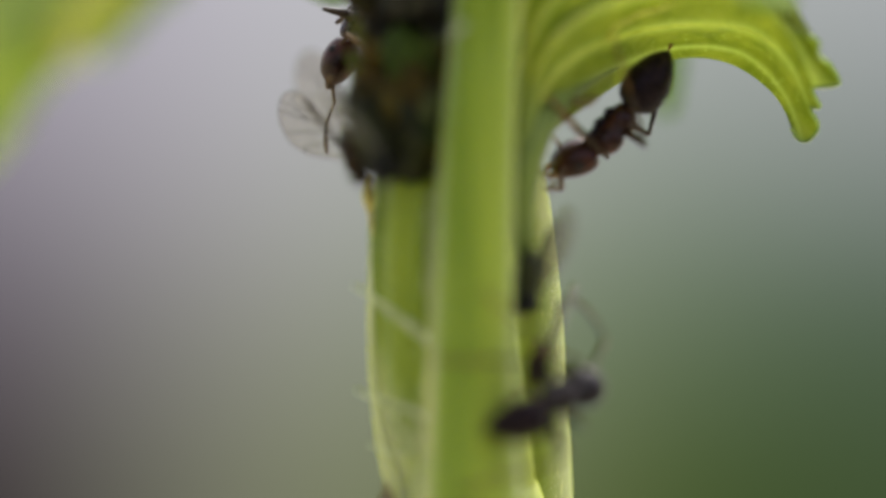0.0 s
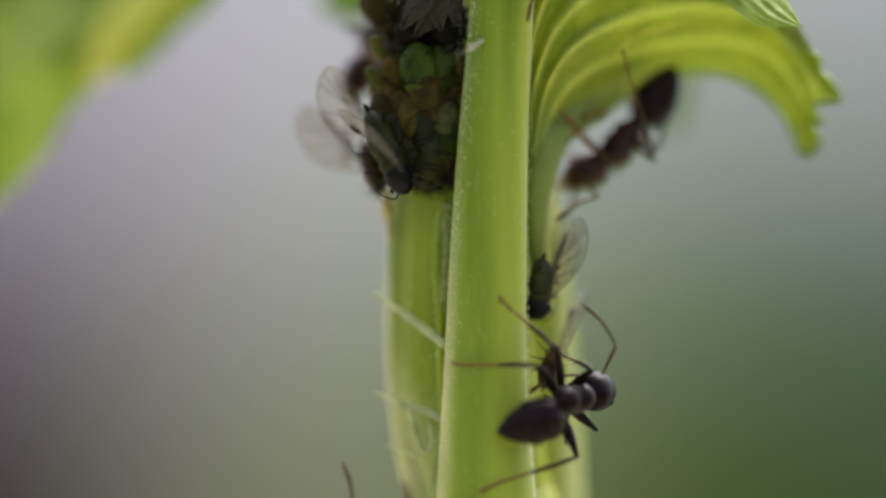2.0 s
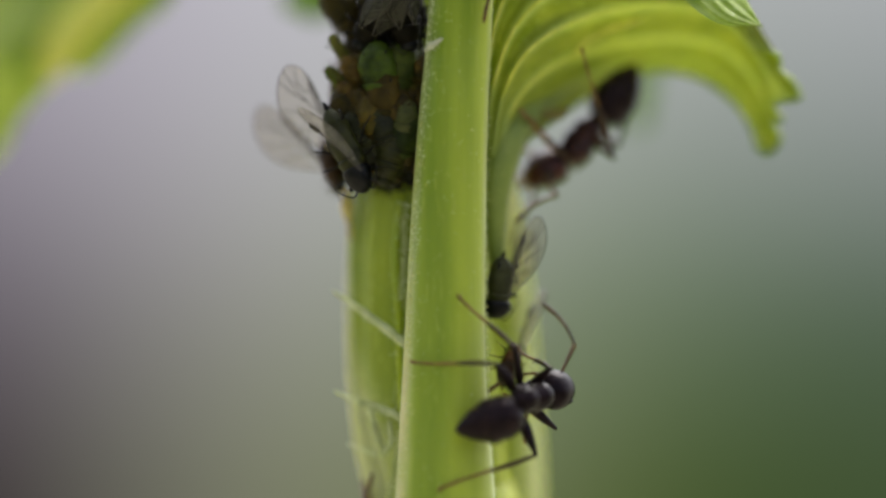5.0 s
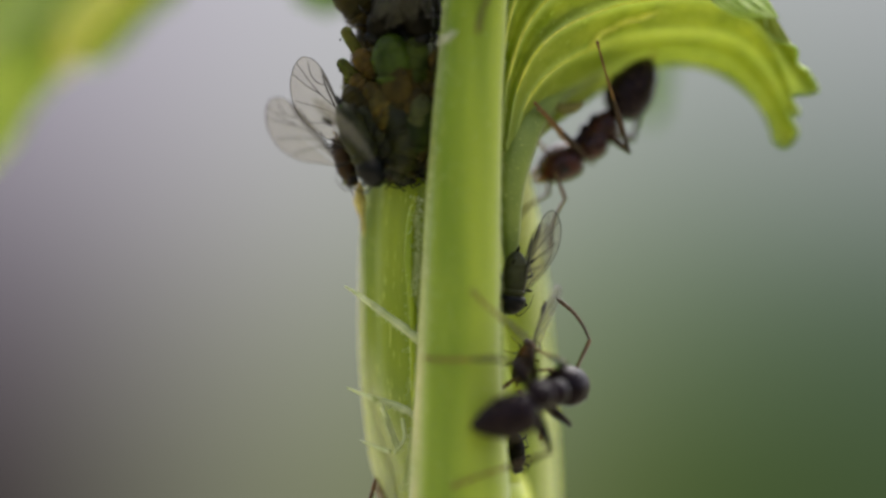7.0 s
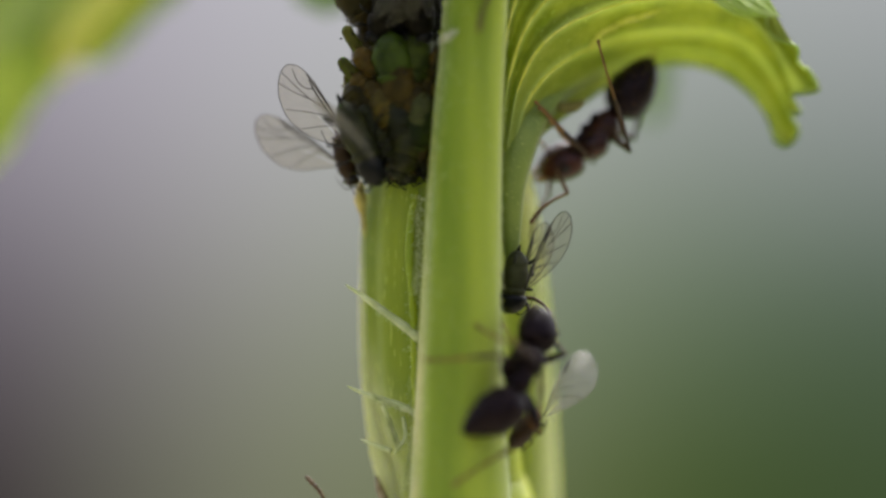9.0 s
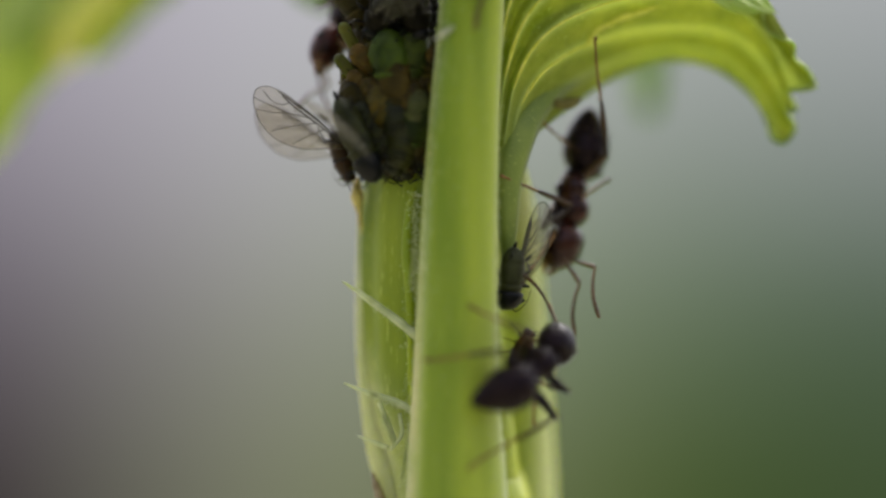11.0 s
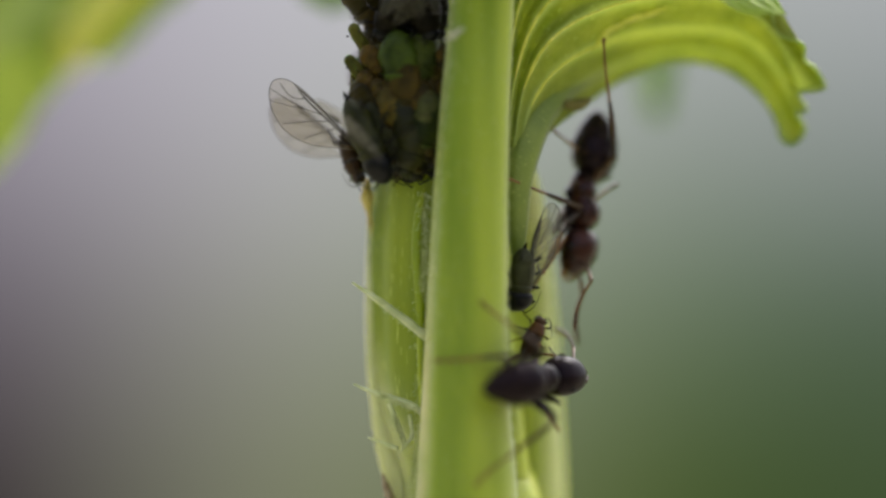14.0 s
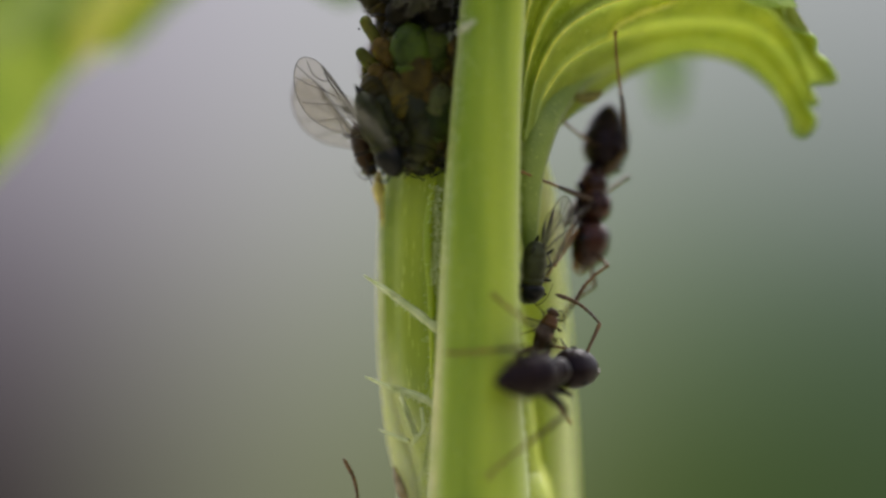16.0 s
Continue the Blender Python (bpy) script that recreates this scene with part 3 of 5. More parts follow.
    part("leaf_lobe", sheet([
        [(5.35, -0.6, 7.77), (6.61, -0.9, 6.68), (7.5, -1, 6.05), (8.5, -0.9, 6.0)],
        [(5.8, -0.4, 8.07), (6.95, -0.8, 7.02), (7.81, -1, 6.28), (8.61, -0.9, 5.99)],
        [(6.57, 0.2, 8.41), (7.57, -0.2, 7.5), (8.29, -0.5, 6.75), (8.64, -0.8, 6.09)],
    ], 44, 40, pleat=0.14, folds=4, teeth=0.3, tooth_n=6, wave=0.3, seed=3), LEAF_TOP, leaf, "bluish green folded lobe")
    part("leaf_nub", tube([(*(2.85, 1.1, 3.8), 0.05), (*(3.12, 1.1, 3.7), 0.13), (*(3.4, 1.1, 3.72), 0.15), (*(3.6, 1.1, 3.8), 0.09), (*(3.7, 1.1, 3.86), 0.03)], 24, 14, flat=0.6), DRY, leaf, "dry olive-brown leaf tip")
    part("leaf", sheet([
        [(-4.97, -7.9, 10.5), (-6.13, -7.9, 6.57), (-7.06, -7.7, 5.62), (-7.83, -7.6, 4.83), (-8.54, -7.6, 4.37), (-8.97, -7.7, 4.77), (-9.39, -7.6, 3.98), (-9.88, -7.6, 3.44), (-10.4, -7.6, 2.55), (-11.6, -7.4, 1.25)],
        [(-5.25, -7.8, 10.7), (-7, -8.2, 7.09), (-8.49, -8.2, 5.87), (-9.58, -8.2, 5.05), (-10.6, -8, 4.38), (-11.5, -7.8, 3.02), (-12.7, -7.4, 1.52)],
        [(-5.53, -7.6, 10.8), (-7.99, -7.6, 8.09), (-9.66, -7.4, 6.87), (-11, -7.4, 6.05), (-12.1, -7.4, 4.95), (-13.2, -7.4, 3.58), (-14, -7.4, 1.66)],
        [(-5.8, -7.6, 11), (-9.47, -6.4, 9.71), (-11.5, -6, 8.91), (-13.2, -5.8, 7.82), (-14.5, -5.8, 6.42), (-15.5, -6, 4.46), (-15.4, -6.4, 1.95)],
    ], 60, 60, pleat=0.35, folds=4, teeth=0.9, tooth_n=9, wave=0.35, seed=5), NEAR_LEAF, plant, "green leaf with lobed edge, far out of focus")
    part("midrib", tube([(*(-5.22, -8.4, 10.5), 0.4), (*(-7.05, -9, 7.03), 0.5), (*(-8.1, -8.9, 5.96), 0.5), (*(-8.77, -8.8, 5.18), 0.5), (*(-9.15, -8.4, 4.52), 0.35), (*(-9.29, -8.1, 4.18), 0.1)], 40, 14), CREST, plant, "pale leaf midrib")
    # leaf lobes behind
    part("leaf", sheet([
        [(-0.584, 2, 7.5), (-2.2, 4.5, 7.98), (-3.49, 6.5, 7.8), (-4.13, 7, 7.05), (-3.5, 7, 6.59)],
        [(-0.584, 2, 7.8), (-2.2, 4.5, 8.28), (-3.18, 6.5, 8.27), (-3.66, 7, 7.68), (-3.19, 7, 6.51)],
        [(-0.584, 2, 8.1), (-1.9, 4.5, 8.89), (-2.55, 6.5, 8.74), (-2.72, 7, 7.84), (-2.72, 7, 6.74)],
    ], 24, 16, pleat=0.05, folds=3, wave=0.1, seed=7), LEAF_BACK, plant)
    part("leaf", sheet([
        [(2.17, 1, 4.62), (3.66, 6, 5.91), (5.07, 10, 6.11), (5.44, 11, 4.87), (5.73, 11, 3.9)],
        [(2.17, 1, 4.91), (3.81, 6, 6.22), (5.39, 10, 6.43), (5.92, 11, 5.35), (5.95, 11, 3.66)],
        [(2.17, 1, 5.21), (3.97, 6, 6.53), (5.71, 10, 6.75), (6.41, 11, 5.68), (6.21, 11, 3.9)],
    ], 24, 16, pleat=0.05, folds=3, wave=0.1, seed=9), LEAF_BACK, plant)

    # stout pale bristles
    for rows in (
        [(*(-0.616, -0.35, -2.36), 0.10), (*(-1.23, -0.2, -1.89), 0.08), (*(-1.9, 0.15, -1.41), 0.065), (*(-2.27, 0.3, -1.15), 0.04), (*(-2.57, 0.3, -0.958), 0.012)],
        [(*(-0.645, -0.35, -4.34), 0.08), (*(-1.23, -0.1, -4.06), 0.065), (*(-1.83, 0.2, -3.89), 0.055), (*(-2.2, 0.3, -3.75), 0.035), (*(-2.52, 0.3, -3.61), 0.012)],
        [(*(-1.38, 0.2, -5.29), 0.05), (*(-1.71, 0.4, -5.18), 0.045), (*(-2.16, 0.5, -5.01), 0.01)],
        [(*(-1.59, 0.1, -4.11), 0.05), (*(-1.38, 0, -4.62), 0.055), (*(-1.2, -0.1, -5.13), 0.05), (*(-1.29, -0.15, -5.36), 0.02)],
        [(*(-1.06, 0, -4.4), 0.04), (*(-0.999, -0.1, -4.91), 0.045), (*(-1.17, -0.2, -5.2), 0.03)],
    ):
        part("bristle", tube([(x, y, z, r * 1.3) for x, y, z, r in rows], 24, 10, lambda w, u: 1 + 0.25 * noise.noise((u * 14, math.cos(w), math.sin(w)))), HAIR, plant)
    rng = random.Random(4)
    hairs = []
    zs = [-6.5, -4.4, -2.3, 0.6, 3.5, 6.5]
    for k in range(2600):
        z = rng.uniform(-6.8, 6.6)
        edge = np.interp(z, zs, [0.44, 0.43, 0.44, 0.53, 0.68, 0.85])
        rad = np.interp(z, zs, [1.3, 1.16, 1.06, 0.99, 0.9, 0.83])
        pick = rng.random()
        w = math.pi * (1.0 + 0.11 * rng.gauss(0, 1)) if pick < 0.6 else (math.pi * (2.0 + 0.08 * rng.gauss(0, 1)) if pick < 0.8 else math.pi * rng.uniform(1, 2))
        if (pick >= 0.8 or z > 0.8) and rng.random() < 0.75:
            continue
        n = Vector((math.cos(w), math.sin(w), 0))
        hairs.append((Vector((edge, -0.95, z)) + n * (rad - 0.01), n, rng.uniform(0.03, 0.09) if pick < 0.8 else 0.02, 0.008))
    for k in range(820):
        z = rng.uniform(-6.8, 6.6)
        edge = np.interp(z, zs, [0.44, 0.43, 0.44, 0.53, 0.68, 0.85])
        rad = np.interp(z, zs, [1.3, 1.16, 1.06, 0.99, 0.9, 0.83])
        w = math.pi * (1.10 + 0.055 * rng.gauss(0, 1)) if k < 700 else math.pi * rng.uniform(1.2, 1.95)
        n = Vector((math.cos(w), math.sin(w), 0))
        hairs.append((Vector((edge, -0.95, z)) + n * (rad - 0.005), n, rng.uniform(0.02, 0.06), rng.uniform(0.011, 0.021) if k < 700 else 0.011))
    for k in range(1500):
        z = rng.uniform(-6.7, 1.4)
        edge = np.interp(z, [-6.5, -5.1, -3.8, -2.6, -1.2, 0.6], [-1.42, -1.72, -1.98, -2.12, -2.14, -2.12])
        if rng.random() < 0.5:
            hairs.append((Vector((edge, 1.25 + rng.uniform(-0.2, 0.2), z)), Vector((-1, -0.2, 0)), rng.uniform(0.03, 0.12), 0.012))
        else:
            x0 = -0.72 + 0.1 * rng.gauss(0, 1) + (0.0 if z > -3.5 else 0.05 * (z + 3.5))
            hairs.append((Vector((x0, -0.2 + rng.uniform(-.15, .1), z)), Vector((-0.6, -0.8, 0)), rng.uniform(0.03, 0.1), 0.012))
    for k in range(900):
        z = rng.uniform(-6.6, 1.2)
        x0 = np.interp(z, [-6.5, -3.8, -1.4, 0.6, 1.8], [2.31, 2.28, 2.17, 1.93, 1.79])
        rad = np.interp(z, [-6.5, -3.8, -1.4, 0.6, 1.8], [0.68, 0.6, 0.62, 0.6, 0.5])
        w = rng.uniform(-0.5, 0.5) * math.pi
        n = Vector((math.cos(w), -abs(math.sin(w)), 0))
        hairs.append((Vector((x0, np.interp(z, [-4, -1.4, 1.2], [4.0, 3.6, 2.3]), z)) + n * (rad - 0.01), n, rng.uniform(0.03, 0.08), 0.012))
    for a, b in (((-0.718, -0.35, -2.27), (-1.9, 0.1, -1.38)), ((-0.718, -0.35, -4.28), (-1.83, 0.15, -3.87)), ((-1.47, 0, -4.4), (-1.2, -0.1, -5.13)), ((-0.718, -0.4, -4.38), (-1.01, -0.3, -6.29)), ((-0.617, -0.2, 1.34), (-0.718, -0.4, -1.16))):
        for k in range(260):
            c = Vector(a).lerp(Vector(b), rng.random())
            n = Vector((rng.uniform(-1, 1), -0.7, rng.uniform(-1, 1))).normalized()
            hairs.append((c + n * 0.04, n, rng.uniform(0.06, 0.2), 0.011))
    vs, fs = [], []
    for c, n, length, rad in hairs:
        d = (n + Vector((rng.uniform(-.4, .4), rng.uniform(-.4, .4), rng.uniform(-.9, .3)))).normalized()
        u = d.orthogonal().normalized()
        v = d.cross(u)
        i = len(vs)
        vs += [(c + (u * math.cos(q) + v * math.sin(q)) * rad) * MM for q in (0, 2.1, 4.2)]
        vs += [(c + d * length * 0.6 + Vector((0, 0, -0.01)) + (u * math.cos(q) + v * math.sin(q)) * rad * 0.6) * MM for q in (0, 2.1, 4.2)]
        vs.append((c + d * length + Vector((0, 0, -0.02))) * MM)
        fs += [(i, i + 1, i + 4, i + 3), (i + 1, i + 2, i + 5, i + 4), (i + 2, i, i + 3, i + 5), (i + 3, i + 4, i + 6), (i + 4, i + 5, i + 6), (i + 5, i + 3, i + 6)]
    me = bpy.data.meshes.new("fine_hairs")
    me.from_pydata(vs, [], fs)
    me.materials.append(HAIR)
    fuzz = new("fine_hairs", me)
    fuzz.parent = plant
    tagged(fuzz, kind="stuff")
    bm = bmesh.new()
    for k in range(110):
        z = rng.uniform(-6.6, 4.5)
        edge = np.interp(z, zs, [0.44, 0.43, 0.44, 0.53, 0.68, 0.85])
        rad = np.interp(z, zs, [1.3, 1.16, 1.06, 0.99, 0.9, 0.83])
        w = math.pi * (rng.gauss(1.16, 0.07) if k % 3 else rng.choice((rng.gauss(1.95, 0.04), rng.uniform(1.2, 1.9))))
        n = Vector((math.cos(w), math.sin(w), 0))
        bmesh.ops.create_icosphere(bm, subdivisions=1, radius=rng.uniform(0.012, 0.027) * MM, matrix=Matrix.Translation((Vector((edge, -0.95, z)) + n * (rad + 0.03)) * MM))
    tagged(part("gland_dots", finish(bm), GLAND, plant, "tiny pale yellow gland dots"), kind="stuff")
    part("shed_flake", tube([(*(-0.116, -1.45, 5.27), 0.03), (*(0.029, -1.6, 5.38), 0.09), (*(0.203, -1.68, 5.49), 0.07), (*(0.347, -1.75, 5.59), 0.03)], 12, 8, flat=0.4), FLAKE, plant, "whitish flake of shed skin")
    return plant


# ---- ants ----
HIPS = {"front": (0.36, 0.22, -0.28), "mid": (0.05, 0.26, -0.3), "hind": (-0.3, 0.24, -0.26)}


def build_ant(label, bones, red=False, size=1.1, plump=1.0, blunt=False, stout=1.0):
    """bones: per leg key (name, side) -> (femur length, shank length). Returns the ant and its moving parts."""
    ant = new("ant")
    tagged(ant, label, "ant", group="ants on the shoot")
    skin = ANT_RED if red else ANT
    k = size
    got = {}
    lumps = [(-0.68, 0.08, -0.06), (-0.62, 0.2, -0.02), (-0.5, 0.285, 0.02), (-0.34, 0.31, 0.04), (-0.2, 0.295, 0.03), (-0.13, 0.28, 0.02), (-0.04, 0.3, 0.04), (0.12, 0.335, 0.07), (0.26, 0.345, 0.06), (0.4, 0.335, 0.03),
             (0.52, 0.27, 0), (0.62, 0.17, -0.03), (0.68, 0.12, -0.04)]
    part("thorax", body([(x * k, q * k, z * k) for x, q, z in lumps], 26, 0.98, 1.1, 70), skin, ant)
    part("petiole_scale", body([(-0.8 * k, 0.06 * k, -0.05), (-0.75 * k, 0.15 * k, 0.02), (-0.69 * k, 0.23 * k, 0.08 * k), (-0.63 * k, 0.14 * k, 0.02), (-0.56 * k, 0.07 * k, -0.05)], 16, 0.9, 1.2, 16), ANT, ant)
    prof = [(x * 0.9, y) for x, y in [(0.02, 0.06), (-0.06, 0.26), (-0.2, 0.43), (-0.42, 0.52), (-0.55, 0.545), (-0.58, 0.53), (-0.85, 0.545), (-1.02, 0.51), (-1.05, 0.49), (-1.3, 0.385), (-1.42, 0.335), (-1.45, 0.315),
            (-1.62, 0.215), (-1.76, 0.11), (-1.83, 0.02)]]
    if blunt:
        prof = prof[:-6] + [(-1.1, 0.445), (-1.26, 0.375), (-1.42, 0.28), (-1.55, 0.17), (-1.62, 0.085), (-1.65, 0.02)]
    got["gaster"] = part("gaster", body([(x * k, r * k * plump, 0.0) for x, r in prof], 28, 0.96, 0.94, 70), ANT, ant)
    head = got["head"] = part("head", body([(-0.02 * k, 0.13 * k, 0), (0.04 * k, 0.33 * k, 0), (0.2 * k, 0.455 * k, 0.02), (0.48 * k, 0.49 * k, 0.02), (0.8 * k, 0.42 * k, 0), (1.0 * k, 0.3 * k, -0.03), (1.12 * k, 0.12 * k, -0.05)],
                                           26, 1.0, 0.86, 40), skin, ant)
    for s in (-1, 1):
        part("eye", body([(0.4 * k, 0.02, 0), (0.44 * k, 0.07 * k, 0), (0.51 * k, 0.095 * k, 0), (0.58 * k, 0.07 * k, 0), (0.62 * k, 0.02, 0)], 14, 0.5, 1.0, 14), EYE, head).location = vec((0, s * 0.45 * k, 0.14 * k))
        part("mandible", tube([(0.96 * k, s * 0.2 * k, -0.1, 0.08 * k), (1.14 * k, s * 0.17 * k, -0.12, 0.09 * k), (1.28 * k, s * 0.04 * k, -0.12, 0.03 * k)], 10, 10, flat=0.6), TARSUS if red else ANT_LEG, head)
        got["scape", s] = part("scape", tube([(0, 0, 0, 0.035 * k), (0.3 * k, 0, 0.02, 0.04 * k), (0.85 * k, 0, 0, 0.05 * k), (0.92 * k, 0, 0, 0.03)], 16, 10), ANT_FEEL, ant)
        bead = lambda w, u: 0.82 + 0.3 * abs(math.sin(u * math.pi * 11))
        got["funiculus", s] = part("funiculus", tube([(0, 0, 0, 0.03 * k), (0.35 * k, -0.08 * k, 0.02 * k, 0.036 * k), (0.75 * k, -0.1 * k, 0.02 * k, 0.044 * k), (1.15 * k, -0.02 * k, 0, 0.05 * k), (1.28 * k, 0.02 * k, 0, 0.016)], 66, 10, bead), ANT_FEEL, ant)
    for (name, s), (lf, lt) in bones.items():
        hx, hy, hz = HIPS[name]
        big = 1.35 if name == "front" else 1.0
        part("coxa", tube([(hx * k * 0.85, s * hy * k * 0.5, hz * k * 0.3, 0.15 * k * big), (hx * k * 0.95, s * hy * k * 0.85, hz * k * 0.8, 0.18 * k * big), (hx * k, s * hy * k * 1.0, hz * k * 1.05, 0.12 * k * big), (hx * k, s * hy * k * 1.05, hz * k * 1.15, 0.03 * k)], 14, 10), ANT, ant)
        w = k * (stout if name == "hind" else 1.0)
        got["femur", name, s] = part("femur", tube([(-0.05, 0, 0, 0.06 * w), (0.12 * lf, 0, 0.0, 0.085 * w), (0.4 * lf, 0, 0.02, 0.11 * w), (0.75 * lf, 0, 0.01, 0.08 * w), (lf, 0, 0, 0.05 * k), (lf + 0.04, 0, 0, 0.03)], 24, 12), ANT_LEG if red else ANT, ant)
        a = lt * 0.46
        tib = got["tibia", name, s] = part("tibia", tube([(-0.03, 0, 0, 0.045 * k), (0.1 * a, 0, 0, 0.048 * k), (0.55 * a, 0, 0.015, (0.066 if red else 0.062) * k), (0.95 * a, 0, 0, 0.046 * k), (a, 0, 0, 0.03 * k)], 20, 10), TARSUS if red and name == "front" else ANT_LEG, ant)
        part("tarsus", tube([(a, 0, 0, 0.032 * k), (a + 0.5 * (lt - a), 0, -0.03, 0.03 * k), (lt - 0.16, 0, 0, 0.032 * k), (lt - 0.06, 0, 0.02, 0.045 * k), (lt, 0, 0.05, 0.012)], 44, 8,
                            lambda w, u: 0.85 + 0.3 * abs(math.sin(u * math.pi * 4.5))), TARSUS, tib)
        part("spur", tube([(a - 0.03, 0, -0.03, 0.016), (a + 0.06, 0, -0.1, 0.011), (a + 0.12, 0, -0.13, 0.004)], 6, 6), TARSUS, tib)
    bm = bmesh.new()
    rng = random.Random(11)
    for i in range(110):
        t = rng.uniform(0.1, 1.5)
        r = np.interp(-t * k, [p[0] * k for p in prof][::-1], [p[1] * k * plump for p in prof][::-1])
        w = rng.uniform(0, 2 * math.pi)
        n = Vector((-0.5, math.cos(w), math.sin(w)))
        c = Vector((-t * k, math.cos(w) * r * 0.95, math.sin(w) * r * 0.93))
        e = c + n.normalized() * rng.uniform(0.07, 0.15)
        tube([(*c, 0.007), (*((c + e) / 2), 0.005), (*e, 0.002)], 2, 4, cut=bm)
    tagged(part("body_hairs", bm, TARSUS, got["gaster"]), kind="stuff")
    return ant, got, bones, k


def two_bone(hip, foot, pole, lf, lt):
    """Femur and shank poses that reach from hip to foot, the knee towards pole (all mm, one space)."""
    hip, foot = Vector(hip), Vector(foot)
    d = foot - hip
    n = min(max(d.length, abs(lf - lt) + 0.02), lf + lt - 0.01)
    d.normalize()
    a = (lf * lf - lt * lt + n * n) / (2 * n)
    h = math.sqrt(max(lf * lf - a * a, 0))
    q = Vector(pole) - hip
    q -= d * q.dot(d)
    q.normalize()
    knee = hip + d * a + q * h
    end = hip + d * n
    return frame_of(hip, knee, q + d * 0.01), frame_of(knee, end, q + d * 0.01)


ANT_KEYS = []


def animate_ant(built, keys):
    """keys: rows of (t, thorax (rear, front, up), gaster (front, tip, up), head (neck, mouth, up), feet {leg: (foot, pole)}, antennae {side: (elbow, tip)}), in world mm."""
    ant, got, bones, k = built
    tracks = {ob: [] for ob in (ant, *got.values())}
    for t, thorax, gaster, head, feet, feel in keys:
        a, b = Vector(thorax[0]), Vector(thorax[1])
        m = frame_of(a, b, thorax[2])
        m.translation = (a + b) / 2 * MM
        inv = m.inverted()
        tracks[ant].append((t, m))
        g = frame_of(Vector(gaster[1]), Vector(gaster[0]), gaster[2])
        g.translation = vec(gaster[0]) if len(gaster) > 3 else m @ vec((-0.61 * k, 0, -0.03))
        tracks[got["gaster"]].append((t, inv @ g))
        hd = frame_of(head[0], head[1], head[2])
        hd.translation = m @ vec((0.62 * k, 0, -0.02))
        tracks[got["head"]].append((t, inv @ hd))
        for s in (-1, 1):
            root = (hd @ vec((0.74 * k, s * 0.2 * k, 0.18 * k))) / MM
            elbow, tip = feel[s]
            sc = frame_of(root, elbow, (0.1, -1, 0.2))
            tracks[got["scape", s]].append((t, inv @ sc))
            joint = (sc @ vec((0.92 * k, 0, 0))) / MM
            fu = frame_of(joint, tip, (0.1, -1, 0.2))
            tracks[got["funiculus", s]].append((t, inv @ fu))
        for leg, (lf, lt) in bones.items():
            hx, hy, hz = HIPS[leg[0]]
            hip = (m @ vec((hx * k, leg[1] * hy * k, hz * k))) / MM
            foot, pole = feet[leg]
            f, ti = two_bone(hip, foot, pole, lf, lt)
            tracks[got["femur", *leg]].append((t, inv @ f))
            tracks[got["tibia", *leg]].append((t, inv @ ti))
    ANT_KEYS.append(tracks)


LEGS = {(n, s): l for n, l in (("front", (0.95, 1.7)), ("mid", (1.0, 2.3)), ("hind", (1.1, 2.5))) for s in (-1, 1)}


def still(keys, times):
    """Spread poses over (time, pose index) rows."""
    return [(t, *keys[i]) for t, i in times]


